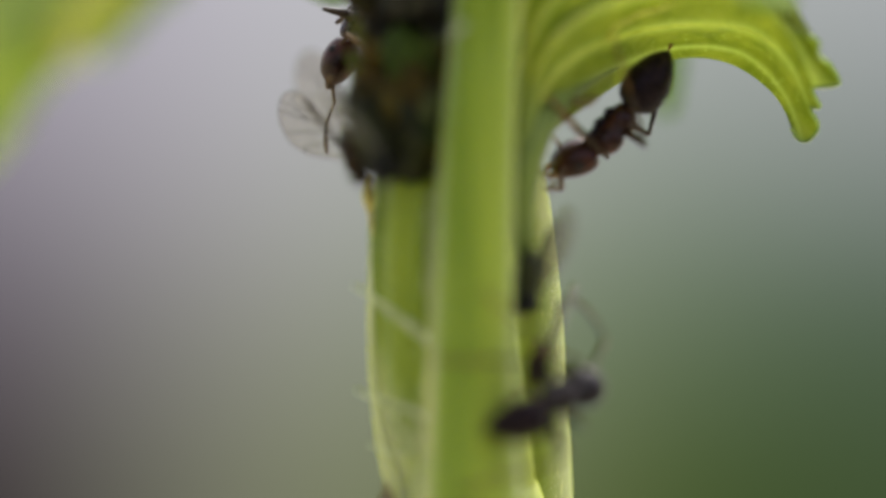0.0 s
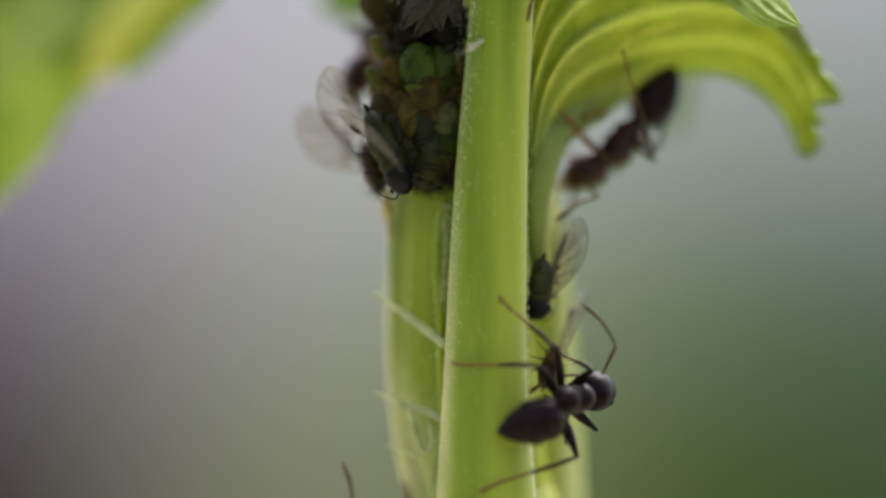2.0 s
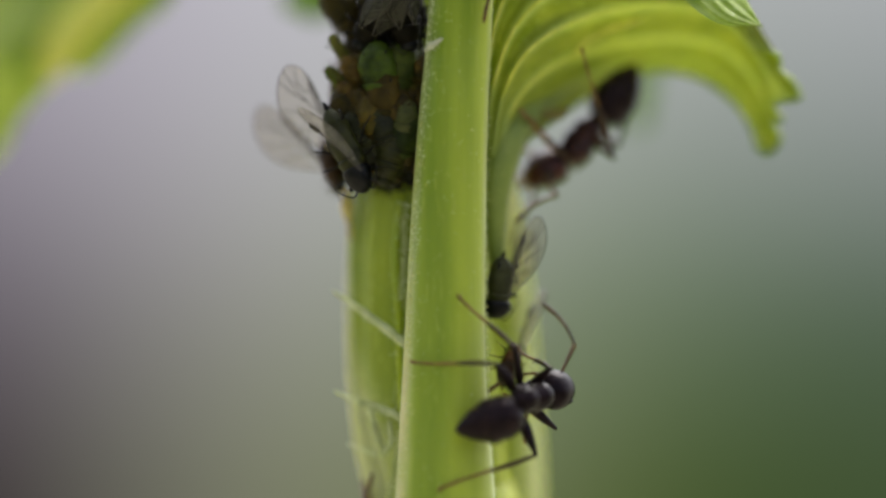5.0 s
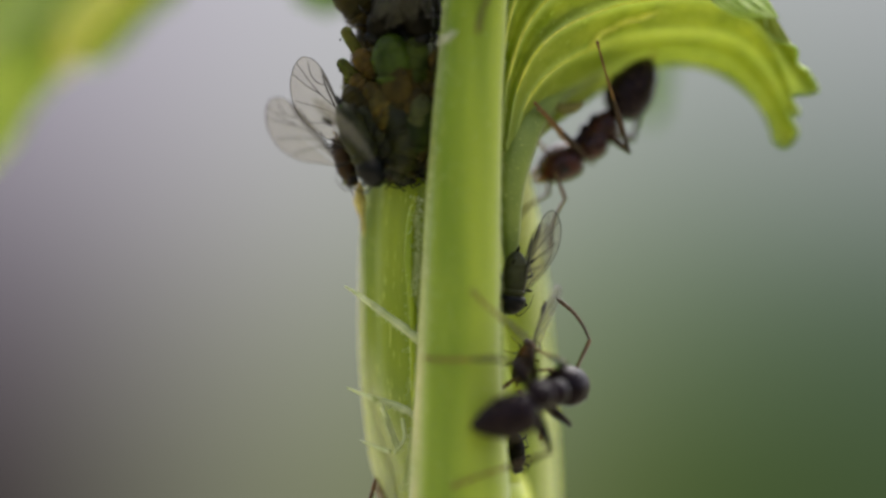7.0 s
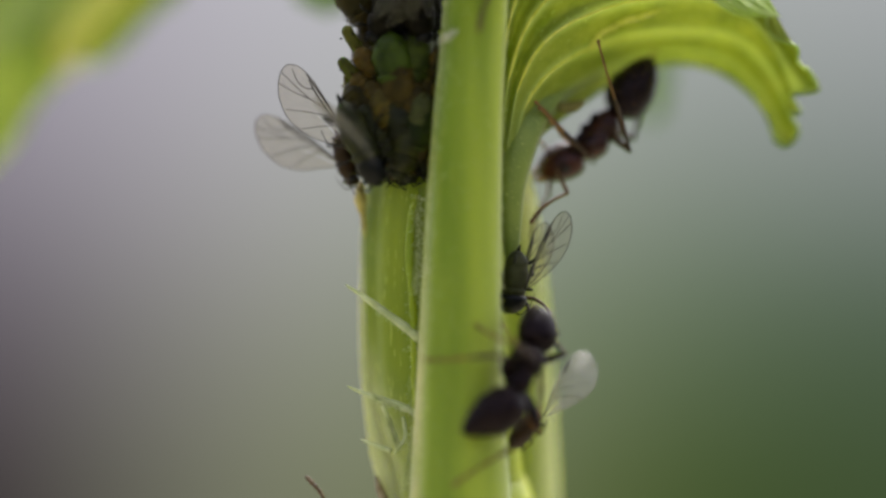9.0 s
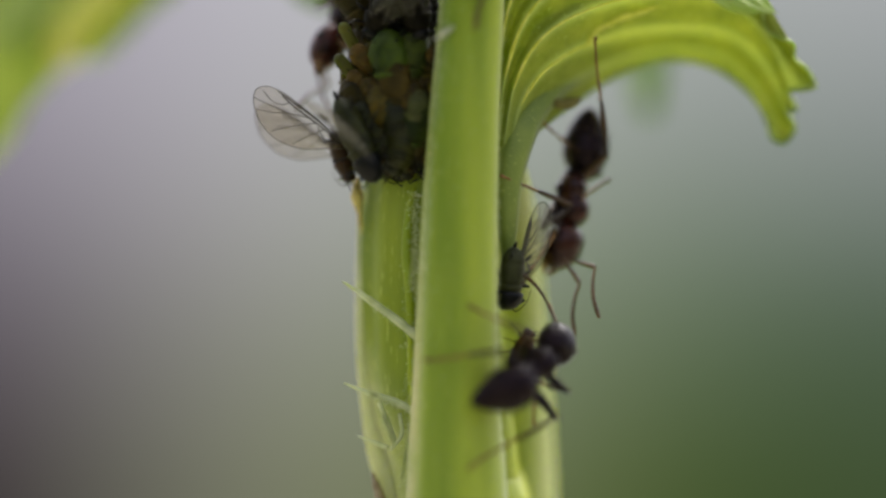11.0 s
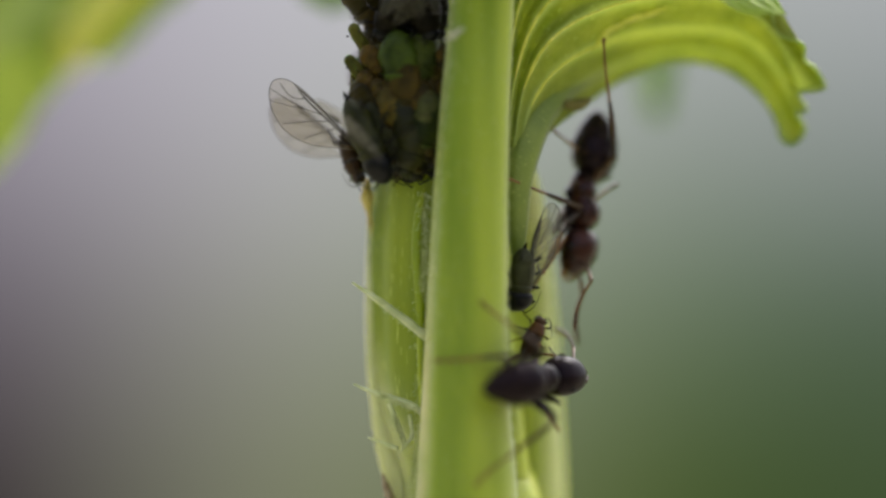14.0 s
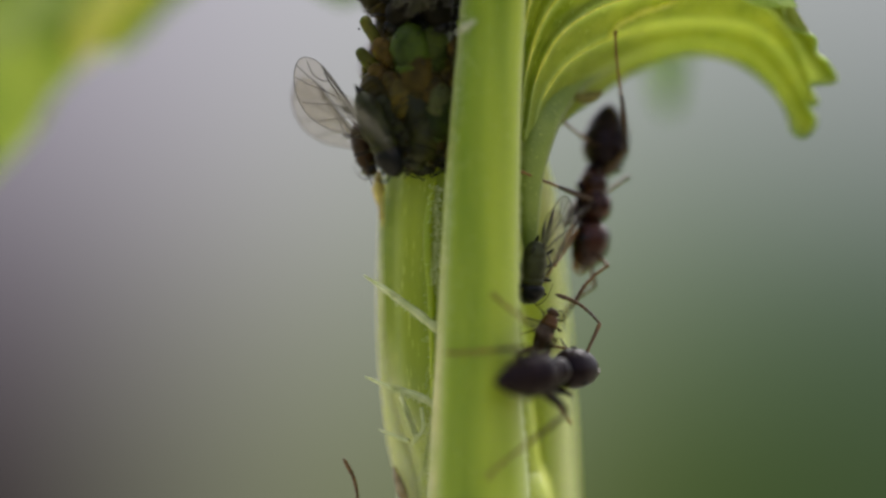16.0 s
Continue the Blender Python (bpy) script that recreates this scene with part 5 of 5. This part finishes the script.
def colony():
    """Wingless aphids crowded on the stem; each kind is built once."""
    kinds = {
        "green": ("plump dark green wingless aphid on the stem", APH_GREEN, APH_OLIVE, 1.9),
        "bright": ("large bright green wingless aphid in the colony", APH_LEAF, APH_GREEN, 1.85),
        "rust": ("orange-brown aphid nymph in the colony", APH_AMBER, APH_OLIVE, 1.05),
        "shaded_olive": ("olive-brown aphid with the colony's shade painted in", APH_UMBER_SHADED, APH_UMBER_SHADED, 1.7),
        "olive": ("olive brown wingless aphid in the colony", APH_OLIVE, APH_OLIVE, 1.85),
        "yellow": ("small yellowish aphid nymph in the colony", APH_YELLOW, APH_OLIVE, 1.3),
        "slim": ("slender yellow-green aphid nymph jutting from the colony", APH_LIME, APH_YELLOW, 1.2),
        "pale": ("pale grey-green aphid nymph in the colony", APH_PALE, APH_PALE, 1.2),
        "winged": ("dusky winged aphid with folded wings in the colony", APH_DUSK, APH_DARK, 1.7),
        "dark": ("dusky black-brown aphid at the top of the colony", APH_DUSK, APH_DARK, 1.75),
    }
    inner = [
        ("green", (-1.2, 0.05, 4.41), (0.15, 0, -1), (-0.2, -1, 0)), ("shaded_olive", (-0.823, 0.3, 2.44), (-0.1, 0.1, -1), (0.1, -1, 0)),
        ("green", (-1.71, 0.4, 2.81), (0.4, 0, -1), (-0.6, -0.9, 0)), ("green", (-0.47, 0.3, 4.57), (0, 0.1, -1), (0.3, -1, 0)),
        ("olive", (-1.75, 0.5, 3.92), (0.2, 0.1, -1), (-0.5, -0.9, 0)), ("shaded_olive", (-1.23, 0.05, 2.95), (0.1, 0, -1), (-0.1, -1, 0)),
        ("olive", (-2.06, 1, 3.34), (0.1, 0, -1), (-0.9, -0.4, 0)), ("shaded_olive", (-1.24, 0.6, 2.37), (0.3, 0, -1), (-0.3, -1, 0)),
        ("shaded_olive", (-0.913, 0.55, 2.28), (0.1, 0.1, -1), (0, -1, 0)), ("shaded_olive", (-0.427, 0.5, 2.43), (-0.1, 0, -1), (0.2, -1, 0)),
    ]
    flank = [
        ("olive", (-1.98, 0.9, 4.89), (0.3, 0, -1), (-0.9, -0.5, 0)), ("shaded_olive", (-0.426, 0.3, 3.25), (0, 0, -1), (0.3, -1, 0)),
        ("shaded_olive", (-2.11, 1.3, 2.65), (0.3, 0, -1), (-0.9, -0.4, 0)), ("olive", (-1.84, 1.1, 5.93), (0.2, 0, -1), (-0.9, -0.5, 0)),
        ("yellow", (-2.05, 0.5, 4.21), (0.5, 0.2, -0.8), (-0.5, -0.8, 0)), ("yellow", (-1.64, 0.1, 4.63), (0.1, 0, -1), (-0.3, -1, 0)),
        ("yellow", (-1.38, -0.1, 3.6), (0.3, 0, -1), (-0.1, -1, 0)), ("shaded_olive", (-1.01, -0.1, 2.62), (0.2, 0, -1), (0, -1, 0)),
        ("yellow", (-1.82, 0.05, 3.46), (0.2, 0, -1), (-0.4, -1, 0)), ("green", (-0.909, 0.1, 4.05), (0.4, 0, -1), (0, -1, 0)),
    ]
    middle = [
        ("shaded_olive", (-0.498, 0, 2.65), (-0.2, 0, -1), (0.2, -1, 0)), ("dark", (-1.3, 0.1, 5.95), (-0.2, 0, -1), (-0.2, -1, 0)),
        ("dark", (-0.5, 0.05, 6.1), (0.2, 0, -1), (0.2, -1, 0)), ("dark", (-1.01, -0.05, 7.05), (0, 0, -1), (0, -1, 0)),
        ("olive", (-2.13, 1, 6.67), (0.2, 0, -1), (-0.8, -0.5, 0)), ("bright", (-1.3, -0.5, 4.62), (0.12, 0.25, -1), (-0.25, -1, 0.15)),
        ("green", (-0.81, -0.3, 4.7), (0.05, 0.2, -1), (0.2, -1, 0.1)), ("slim", (-2.26, 0, 5.2), (0.48, 0.2, -0.87), (-0.5, -0.8, 0.1)),
        ("slim", (-2.3, 0, 4.42), (0.62, 0.2, -0.78), (-0.4, -0.8, 0.3)), ("rust", (-2, -0.15, 4.1), (0.4, 0.1, -0.9), (-0.4, -0.9, 0)),
    ]
    outer = [
        ("rust", (-1.92, -0.2, 4.74), (0.3, 0.1, -0.95), (-0.4, -0.9, 0)), ("yellow", (-1.54, -0.55, 3.5), (0.15, 0, -1), (-0.2, -1, 0)),
        ("shaded_olive", (-1.72, -0.3, 3), (0.3, 0.1, -1), (-0.3, -1, 0)), ("yellow", (-0.46, -0.25, 4.5), (-0.1, 0.1, -1), (0.2, -1, 0)),
        ("rust", (-1.68, -0.4, 3.86), (0.3, 0.1, -1), (-0.2, -1, 0.1)), ("pale", (-0.65, -0.65, 3.45), (0.05, 0.1, -1), (0.1, -1, 0)),
        ("shaded_olive", (-1.02, -0.5, 2.5), (0.1, 0.15, -1), (-0.05, -1, 0)), ("shaded_olive", (-1.5, -0.3, 2.5), (0.3, 0.1, -1), (-0.3, -1, 0)),
        ("green", (-0.72, -0.4, 2.85), (-0.1, 0.1, -1), (0.1, -1, 0)), ("olive", (-0.44, -0.2, 3.95), (0, 0.1, -1), (0.3, -1, 0)),
    ]
    crown = [
        ("shaded_olive", (-0.41, -0.1, 2.5), (-0.15, 0.1, -1), (0.3, -1, 0)), ("shaded_olive", (-1.17, -0.5, 3.15), (0.2, 0.1, -1), (0, -1, 0)),
        ("olive", (-1.95, -0.05, 3.5), (0.3, 0.1, -1), (-0.5, -0.9, 0)), ("shaded_olive", (-0.88, -0.1, 2.4), (0.1, 0.2, -1), (0, -1, 0)),
        ("olive", (-1.2, -0.45, 3.95), (-0.2, 0.1, -1), (-0.1, -1, 0)), ("winged", (-1.5, -0.4, 5.98), (-0.5, 0.1, -0.87), (-0.3, -1, 0)),
        ("winged", (-0.68, -0.5, 6.02), (0.3, 0.1, -0.95), (0.15, -1, 0.1)), ("olive", (-2.2, 0.5, 6.3), (0.3, 0.1, -1), (-0.6, -0.8, 0)),
    ]
    first = {}
    rng = random.Random(21)
    for kind, p, toward, up in inner + flank + middle + outer + crown:
        bend = 0.0 if kind in ("slim", "bright", "dark", "winged") else 0.45
        toward = (toward[0] + rng.uniform(-bend, bend), toward[1] + rng.uniform(-0.3, 0.1), toward[2])
        m = facing(p, toward, (up[0] + rng.uniform(-0.3, 0.3), up[1], up[2]))
        if kind not in first:
            label, skin, dark, length = kinds[kind]
            a = new("winged_aphid" if kind == "winged" else "aphid")
            tagged(a, label, "winged aphid" if kind == "winged" else "aphid", group="aphid colony")
            aphid_parts(a, skin, dark, length, kind != "slim", 0.54 if kind == "slim" else 1.0, 0.85 if kind in ("dark", "winged") else 0.62, 0.25, rough=0.07)
            if kind == "winged":
                for s in (-1, 1):
                    add_wing(a, 1.7, 0.85, DUSKY).matrix_basis = frame_of((0.2, s * 0.2, 0.52), (-1.45, s * 0.22, 0.64), (0, s * 0.5, 1.0))
            first[kind] = a
            a.matrix_basis = m
        else:
            copy_thing(first[kind], m)
    # half-grown young squeezed between the grown ones
    for i in range(26):
        z = rng.uniform(2.2, 5.0)
        w = rng.uniform(-2.35, -1.0)
        ring = 1.62 + rng.uniform(0, 0.25)
        p = (-0.5 + ring * math.cos(w) * 1.02, 1.35 + ring * math.sin(w) * 1.08, z)
        m = facing(p, (rng.uniform(-0.9, 0.9), rng.uniform(-0.3, 0.2), -1), (math.cos(w), math.sin(w), 0.1))
        copy_thing(first[rng.choice(("yellow", "olive", "shaded_olive", "rust", "green", "olive"))], m @ Matrix.Scale(rng.uniform(0.45, 0.7), 4))


def wing_mesh(length, width):
    """Thin rounded wing blade along x, its leading edge towards +y."""
    out = [(0, 0), (0.25, 0.16), (0.5, 0.26), (0.75, 0.33), (0.92, 0.28), (1.0, 0.08), (0.95, -0.2), (0.8, -0.48), (0.58, -0.62), (0.35, -0.52), (0.15, -0.26), (0, -0.05)]
    ring = spline([(x * length, y * width, 0) for x, y in out], 48)
    bm = bmesh.new()
    top, low = [], []
    for p in ring:
        z = 0.06 * math.sin(p[0] * 2.2) + 0.03 * math.sin(p[1] * 5)
        top.append(bm.verts.new(Vector((p[0], p[1], z + 0.006)) * MM))
        low.append(bm.verts.new(Vector((p[0], p[1], z - 0.006)) * MM))
    c0 = bm.verts.new(Vector((0.55 * length, -0.1 * width, 0.05)) * MM)
    c1 = bm.verts.new(Vector((0.55 * length, -0.1 * width, 0.038)) * MM)
    n = len(ring)
    for k in range(n - 1):
        bm.faces.new((top[k], top[k + 1], c0))
        bm.faces.new((low[k + 1], low[k], c1))
        bm.faces.new((top[k], low[k], low[k + 1], top[k + 1]))
    return finish(bm)


def add_wing(aphid, length, width, film):
    w = part("wing", wing_mesh(length, width), film, aphid, "clear veined wing")
    lines = [
        [(0, 0.02, 0.028), (0.3, 0.17, 0.026), (0.55, 0.25, 0.026), (0.82, 0.31, 0.016)],
        [(0, 0.0, 0.024), (0.3, 0.11, 0.024), (0.6, 0.19, 0.026), (0.76, 0.27, 0.02)],
        [(0.66, 0.23, 0.017), (0.71, 0.11, 0.016), (0.81, 0.06, 0.015), (0.94, 0.15, 0.012)],
        [(0.44, 0.14, 0.015), (0.61, 0.02, 0.016), (0.8, -0.04, 0.014), (0.98, -0.08, 0.012)],
        [(0.61, 0.02, 0.015), (0.75, -0.14, 0.015), (0.92, -0.28, 0.012)],
        [(0.35, 0.12, 0.016), (0.5, -0.14, 0.016), (0.68, -0.52, 0.012)],
        [(0.25, 0.09, 0.016), (0.33, -0.14, 0.015), (0.44, -0.53, 0.012)],
    ]
    for ln in lines:
        bm = tube([(x * length, y * width, 0.06 * math.sin(x * length * 2.2) + 0.0, r * (1.7 if film is WING else 0.55 if film in (MILKY, DUSKY) else 0.7 if film is SMOKY else 1.25)) for x, y, r in ln], 16, 6, flat=0.5)
        part("vein", bm, VEIN, w)
    rim = [(0, 0), (0.25, 0.16), (0.5, 0.26), (0.75, 0.33), (0.92, 0.28), (1.0, 0.08), (0.95, -0.2), (0.8, -0.48), (0.58, -0.62), (0.35, -0.52), (0.15, -0.26), (0, -0.05)]
    if film is not MILKY:
        part("wing_edge", tube([(x * length, y * width, 0.06 * math.sin(x * length * 2.2) + 0.03 * math.sin(y * width * 5), 0.011) for x, y in rim], 60, 5), VEIN, w)
    part("stigma", tube([(0.58 * length, 0.24 * width, 0.02, 0.02), (0.68 * length, 0.28 * width, 0.02, 0.062), (0.8 * length, 0.3 * width, 0.02, 0.02)], 10, 8, flat=0.4), VEIN, w, "dark wing spot")
    return w


def wing_pose(root, tip, normal):
    """Pose of a wing from root to tip whose flat side looks along normal (world mm)."""
    return frame_of(root, tip, normal)


FLYERS = []


def winged(label, skin, length, body_rows, wings, legs=True, dark=None, film=None):
    """body_rows: (t, place, toward, up). wings: list of (length, width, rows of (t, root, tip, normal)), all in world mm."""
    a = new("winged_aphid")
    tagged(a, label, "winged aphid", group="winged aphids")
    aphid_parts(a, skin, dark or APH_DARK, length, legs, 0.58 if length > 2.2 else 0.78, 0.72, 0.7, length > 2.2, 0.06 if length > 2.2 else 0.03)
    poses = [(t, facing(p, d, u)) for t, p, d, u in body_rows]
    tracks = {a: poses}
    for wl_, ww, rows in wings:
        w = add_wing(a, wl_, ww, film or WING)
        tr = []
        for t, r, tip, nrm in rows:
            base = poses[0][1]
            for (t0, m0), (t1, m1) in zip(poses, poses[1:]):
                if t0 <= t <= t1:
                    base = m0.lerp(m1, (t - t0) / max(t1 - t0, 1e-6))
            tr.append((t, base.inverted() @ wing_pose(r, tip, nrm)))
        tracks[w] = tr
    FLYERS.append(tracks)


def winged_aphids():
    # at the foot of the colony
    p, d, u = (-2.12, -0.85, 2.62), (0.46, -0.1, -1.0), (-0.4, -0.9, 0.15)
    n = (0.5, -0.8, 0.35)
    winged("winged aphid with glossy black head and smoky folded wing", APH_UMBER_SHADED, 2.45, [(0, p, d, u), (16, p, d, u)],
           [(2.3, 0.5, [(0, (-1.75, -1.75, 2.16), (-3.15, -1.8, 3.6), n), (4.7, (-1.75, -1.75, 2.16), (-3.15, -1.8, 3.6), n), (7, (-1.75, -1.75, 2.16), (-3.05, -1.6, 3.62), n), (9.2, (-1.75, -1.75, 2.16), (-3.05, -1.6, 3.62), n),
                        (11.3, (-1.75, -1.75, 2.16), (-3.3, -1.7, 3.55), n), (16, (-1.75, -1.75, 2.16), (-3.15, -1.7, 3.6), n)])], film=SMOKY)
    p, d, u = (-2.55, 0.7, 2.26), (0.3, -0.2, -1.0), (-0.9, -0.3, 0.1)
    n = (0.05, 1.0, 0.05)
    fore, hind = (-2.34, 0.2, 2.59), (-2.73, 1, 2.24)
    fore_back, hind_back = (-2.49, 0.2, 2.55), (-2.64, 1, 2.39)
    winged("winged brown aphid with spread clear wings beside the stem", APH_BROWN, 1.5, [(0, p, d, u), (16, p, d, u)],
           [(2.75, 1.2, [(0, fore, (-3.77, 0.1, 4.8), n), (4.7, fore, (-3.76, 0, 4.84), n), (7.0, fore, (-3.76, 0, 4.93), n), (8.1, fore, (-3.74, 0, 4.99), n), (9.0, (-2.42, 0.2, 2.59), (-4.25, 0, 4.75), n),
                         (11.3, fore_back, (-5.06, 0, 4.01), n), (12.6, fore_back, (-5.12, 0, 3.99), n), (13.5, fore_back, (-4.88, 0, 4.21), n), (14.6, fore_back, (-4.74, 0, 4.34), n), (16, (-2.42, 0.2, 2.59), (-4.35, 0, 4.69), n)]),
            (2.5, 1.15, [(0, hind, (-4.46, 1.9, 3.93), n), (7.0, hind, (-4.43, 1.3, 3.73), n), (8.1, hind, (-4.46, 1.3, 3.79), n), (9.0, (-2.73, 1, 2.21), (-4.9, 1.3, 3.29), n), (11.3, hind_back, (-4.97, 1.4, 3.59), n),
                         (14.6, hind_back, (-4.71, 1.4, 3.89), n), (16, (-2.64, 1, 2.36), (-4.44, 1.4, 4.18), n)])], dark=APH_BROWN)
    # behind the leaf stalk
    p, d, u = (1.82, -0.2, -0.939), (-0.12, 0.05, -1.0), (0.6, -0.8, 0)
    n = (-0.3, -0.9, 0.1)
    winged("winged dark green aphid with upright clear wings on the stem", APH_DEEP, 1.7, [(0, p, d, u), (16, p, d, u)],
           [(2.3, 0.75, [(0, (2.07, -0.3, -1.16), (2.91, -0.2, 0.925), n), (7.5, (2.07, -0.3, -1.16), (2.88, -0.2, 0.954), n), (8.1, (2.07, -0.3, -1.16), (2.95, -0.2, 0.954), n), (8.4, (2.11, -0.3, -1.09), (3.17, -0.2, 0.866), n), (9.2, (2.11, -0.3, -1.09), (3.17, -0.2, 0.837), n),
                         (11.3, (1.99, -0.3, -1.09), (2.66, -0.2, 1.01), n), (16, (1.99, -0.3, -1.09), (2.7, -0.2, 1.01), n)]),
            (2.0, 0.7, [(0, (2, 0.2, -1.16), (2.68, 0.6, 0.606), n), (7.5, (2, 0.2, -1.16), (2.68, 0.6, 0.606), n), (16, (2, 0.2, -1.16), (2.45, 0.6, 0.68), n)])], film=HAZY)
    # seized by the ant
    u = (0.5, -0.85, 0)
    n = (-0.3, -0.9, 0.1)
    winged("rusty brown winged aphid seized by the ant", APH_BROWN, 1.22,
           [(0, (2.11, -0.4, -2.87), (0.32, 0, 0.95), u), (7.9, (2.11, -0.4, -2.87), (0.32, 0, 0.95), u), (8.25, (2.13, -0.9, -4.65), (0.6, 0, 0.75), u), (9.2, (2.13, -0.9, -4.65), (0.6, 0, 0.75), u),
            (11.3, (2.14, -0.4, -2.55), (0.4, 0, 0.92), u), (16, (2.2, -0.4, -2.33), (0.4, 0, 0.92), u)],
           [(2.25, 1.1, [(0, (2.32, 0, -2.93), (2.85, 0.5, -1.4), (-0.95, -0.3, 0.4)), (7.9, (2.29, 0, -2.93), (2.8, 0.5, -1.4), (-0.95, -0.3, 0.4)), (8.25, (2.62, 0.2, -4.38), (3.92, 1.2, -2.63), n), (9.2, (2.62, 0.2, -4.38), (3.92, 1.2, -2.63), n),
                        (10.3, (2.5, 0.15, -3.5), (3.4, 1.75, -2.9), n), (11.3, (2.55, 0.2, -2.7), (2.95, 2.0, -3.4), n), (12.75, (2.55, 0.2, -2.7), (2.95, 2.0, -3.4), n), (13.0, (2.5, 0.2, -2.65), (4.05, 1.5, -1.9), n), (13.25, (2.5, 0.2, -2.65), (4.2, 1.5, -2.25), n),
                        (13.55, (2.55, 0.2, -2.7), (3.8, 1.9, -2.85), n), (14.1, (2.55, 0.2, -2.7), (2.95, 2.0, -3.4), n), (16, (2.55, 0.2, -2.6), (2.95, 2.0, -3.35), n)])], dark=APH_RUST, film=MILKY)
    # creeping out below
    u = (0.5, -0.85, 0)
    hid, seen = (0.828, 0.6, -5.38), (1.92, -0.3, -5.34)
    winged("small dark winged aphid low on the stem", APH_DUSK, 1.1,
           [(0, hid, (0.1, 0, -1), u), (4.0, hid, (0.1, 0, -1), u), (6.6, seen, (0.1, 0, -1), u), (8.0, seen, (0.1, 0, -1), u), (8.7, hid, (0.1, 0, -1), u), (16, hid, (0.1, 0, -1), u)], [], True)


build_backdrop()
build_ground()
build_unseen_hedge()
build_plant()
lower_ant()
upper_ant()
other_ants()
colony()
winged_aphids()


def motions():
    for tracks in ANT_KEYS + FLYERS:
        for ob, rows in tracks.items():
            walk(ob, rows)


motions()
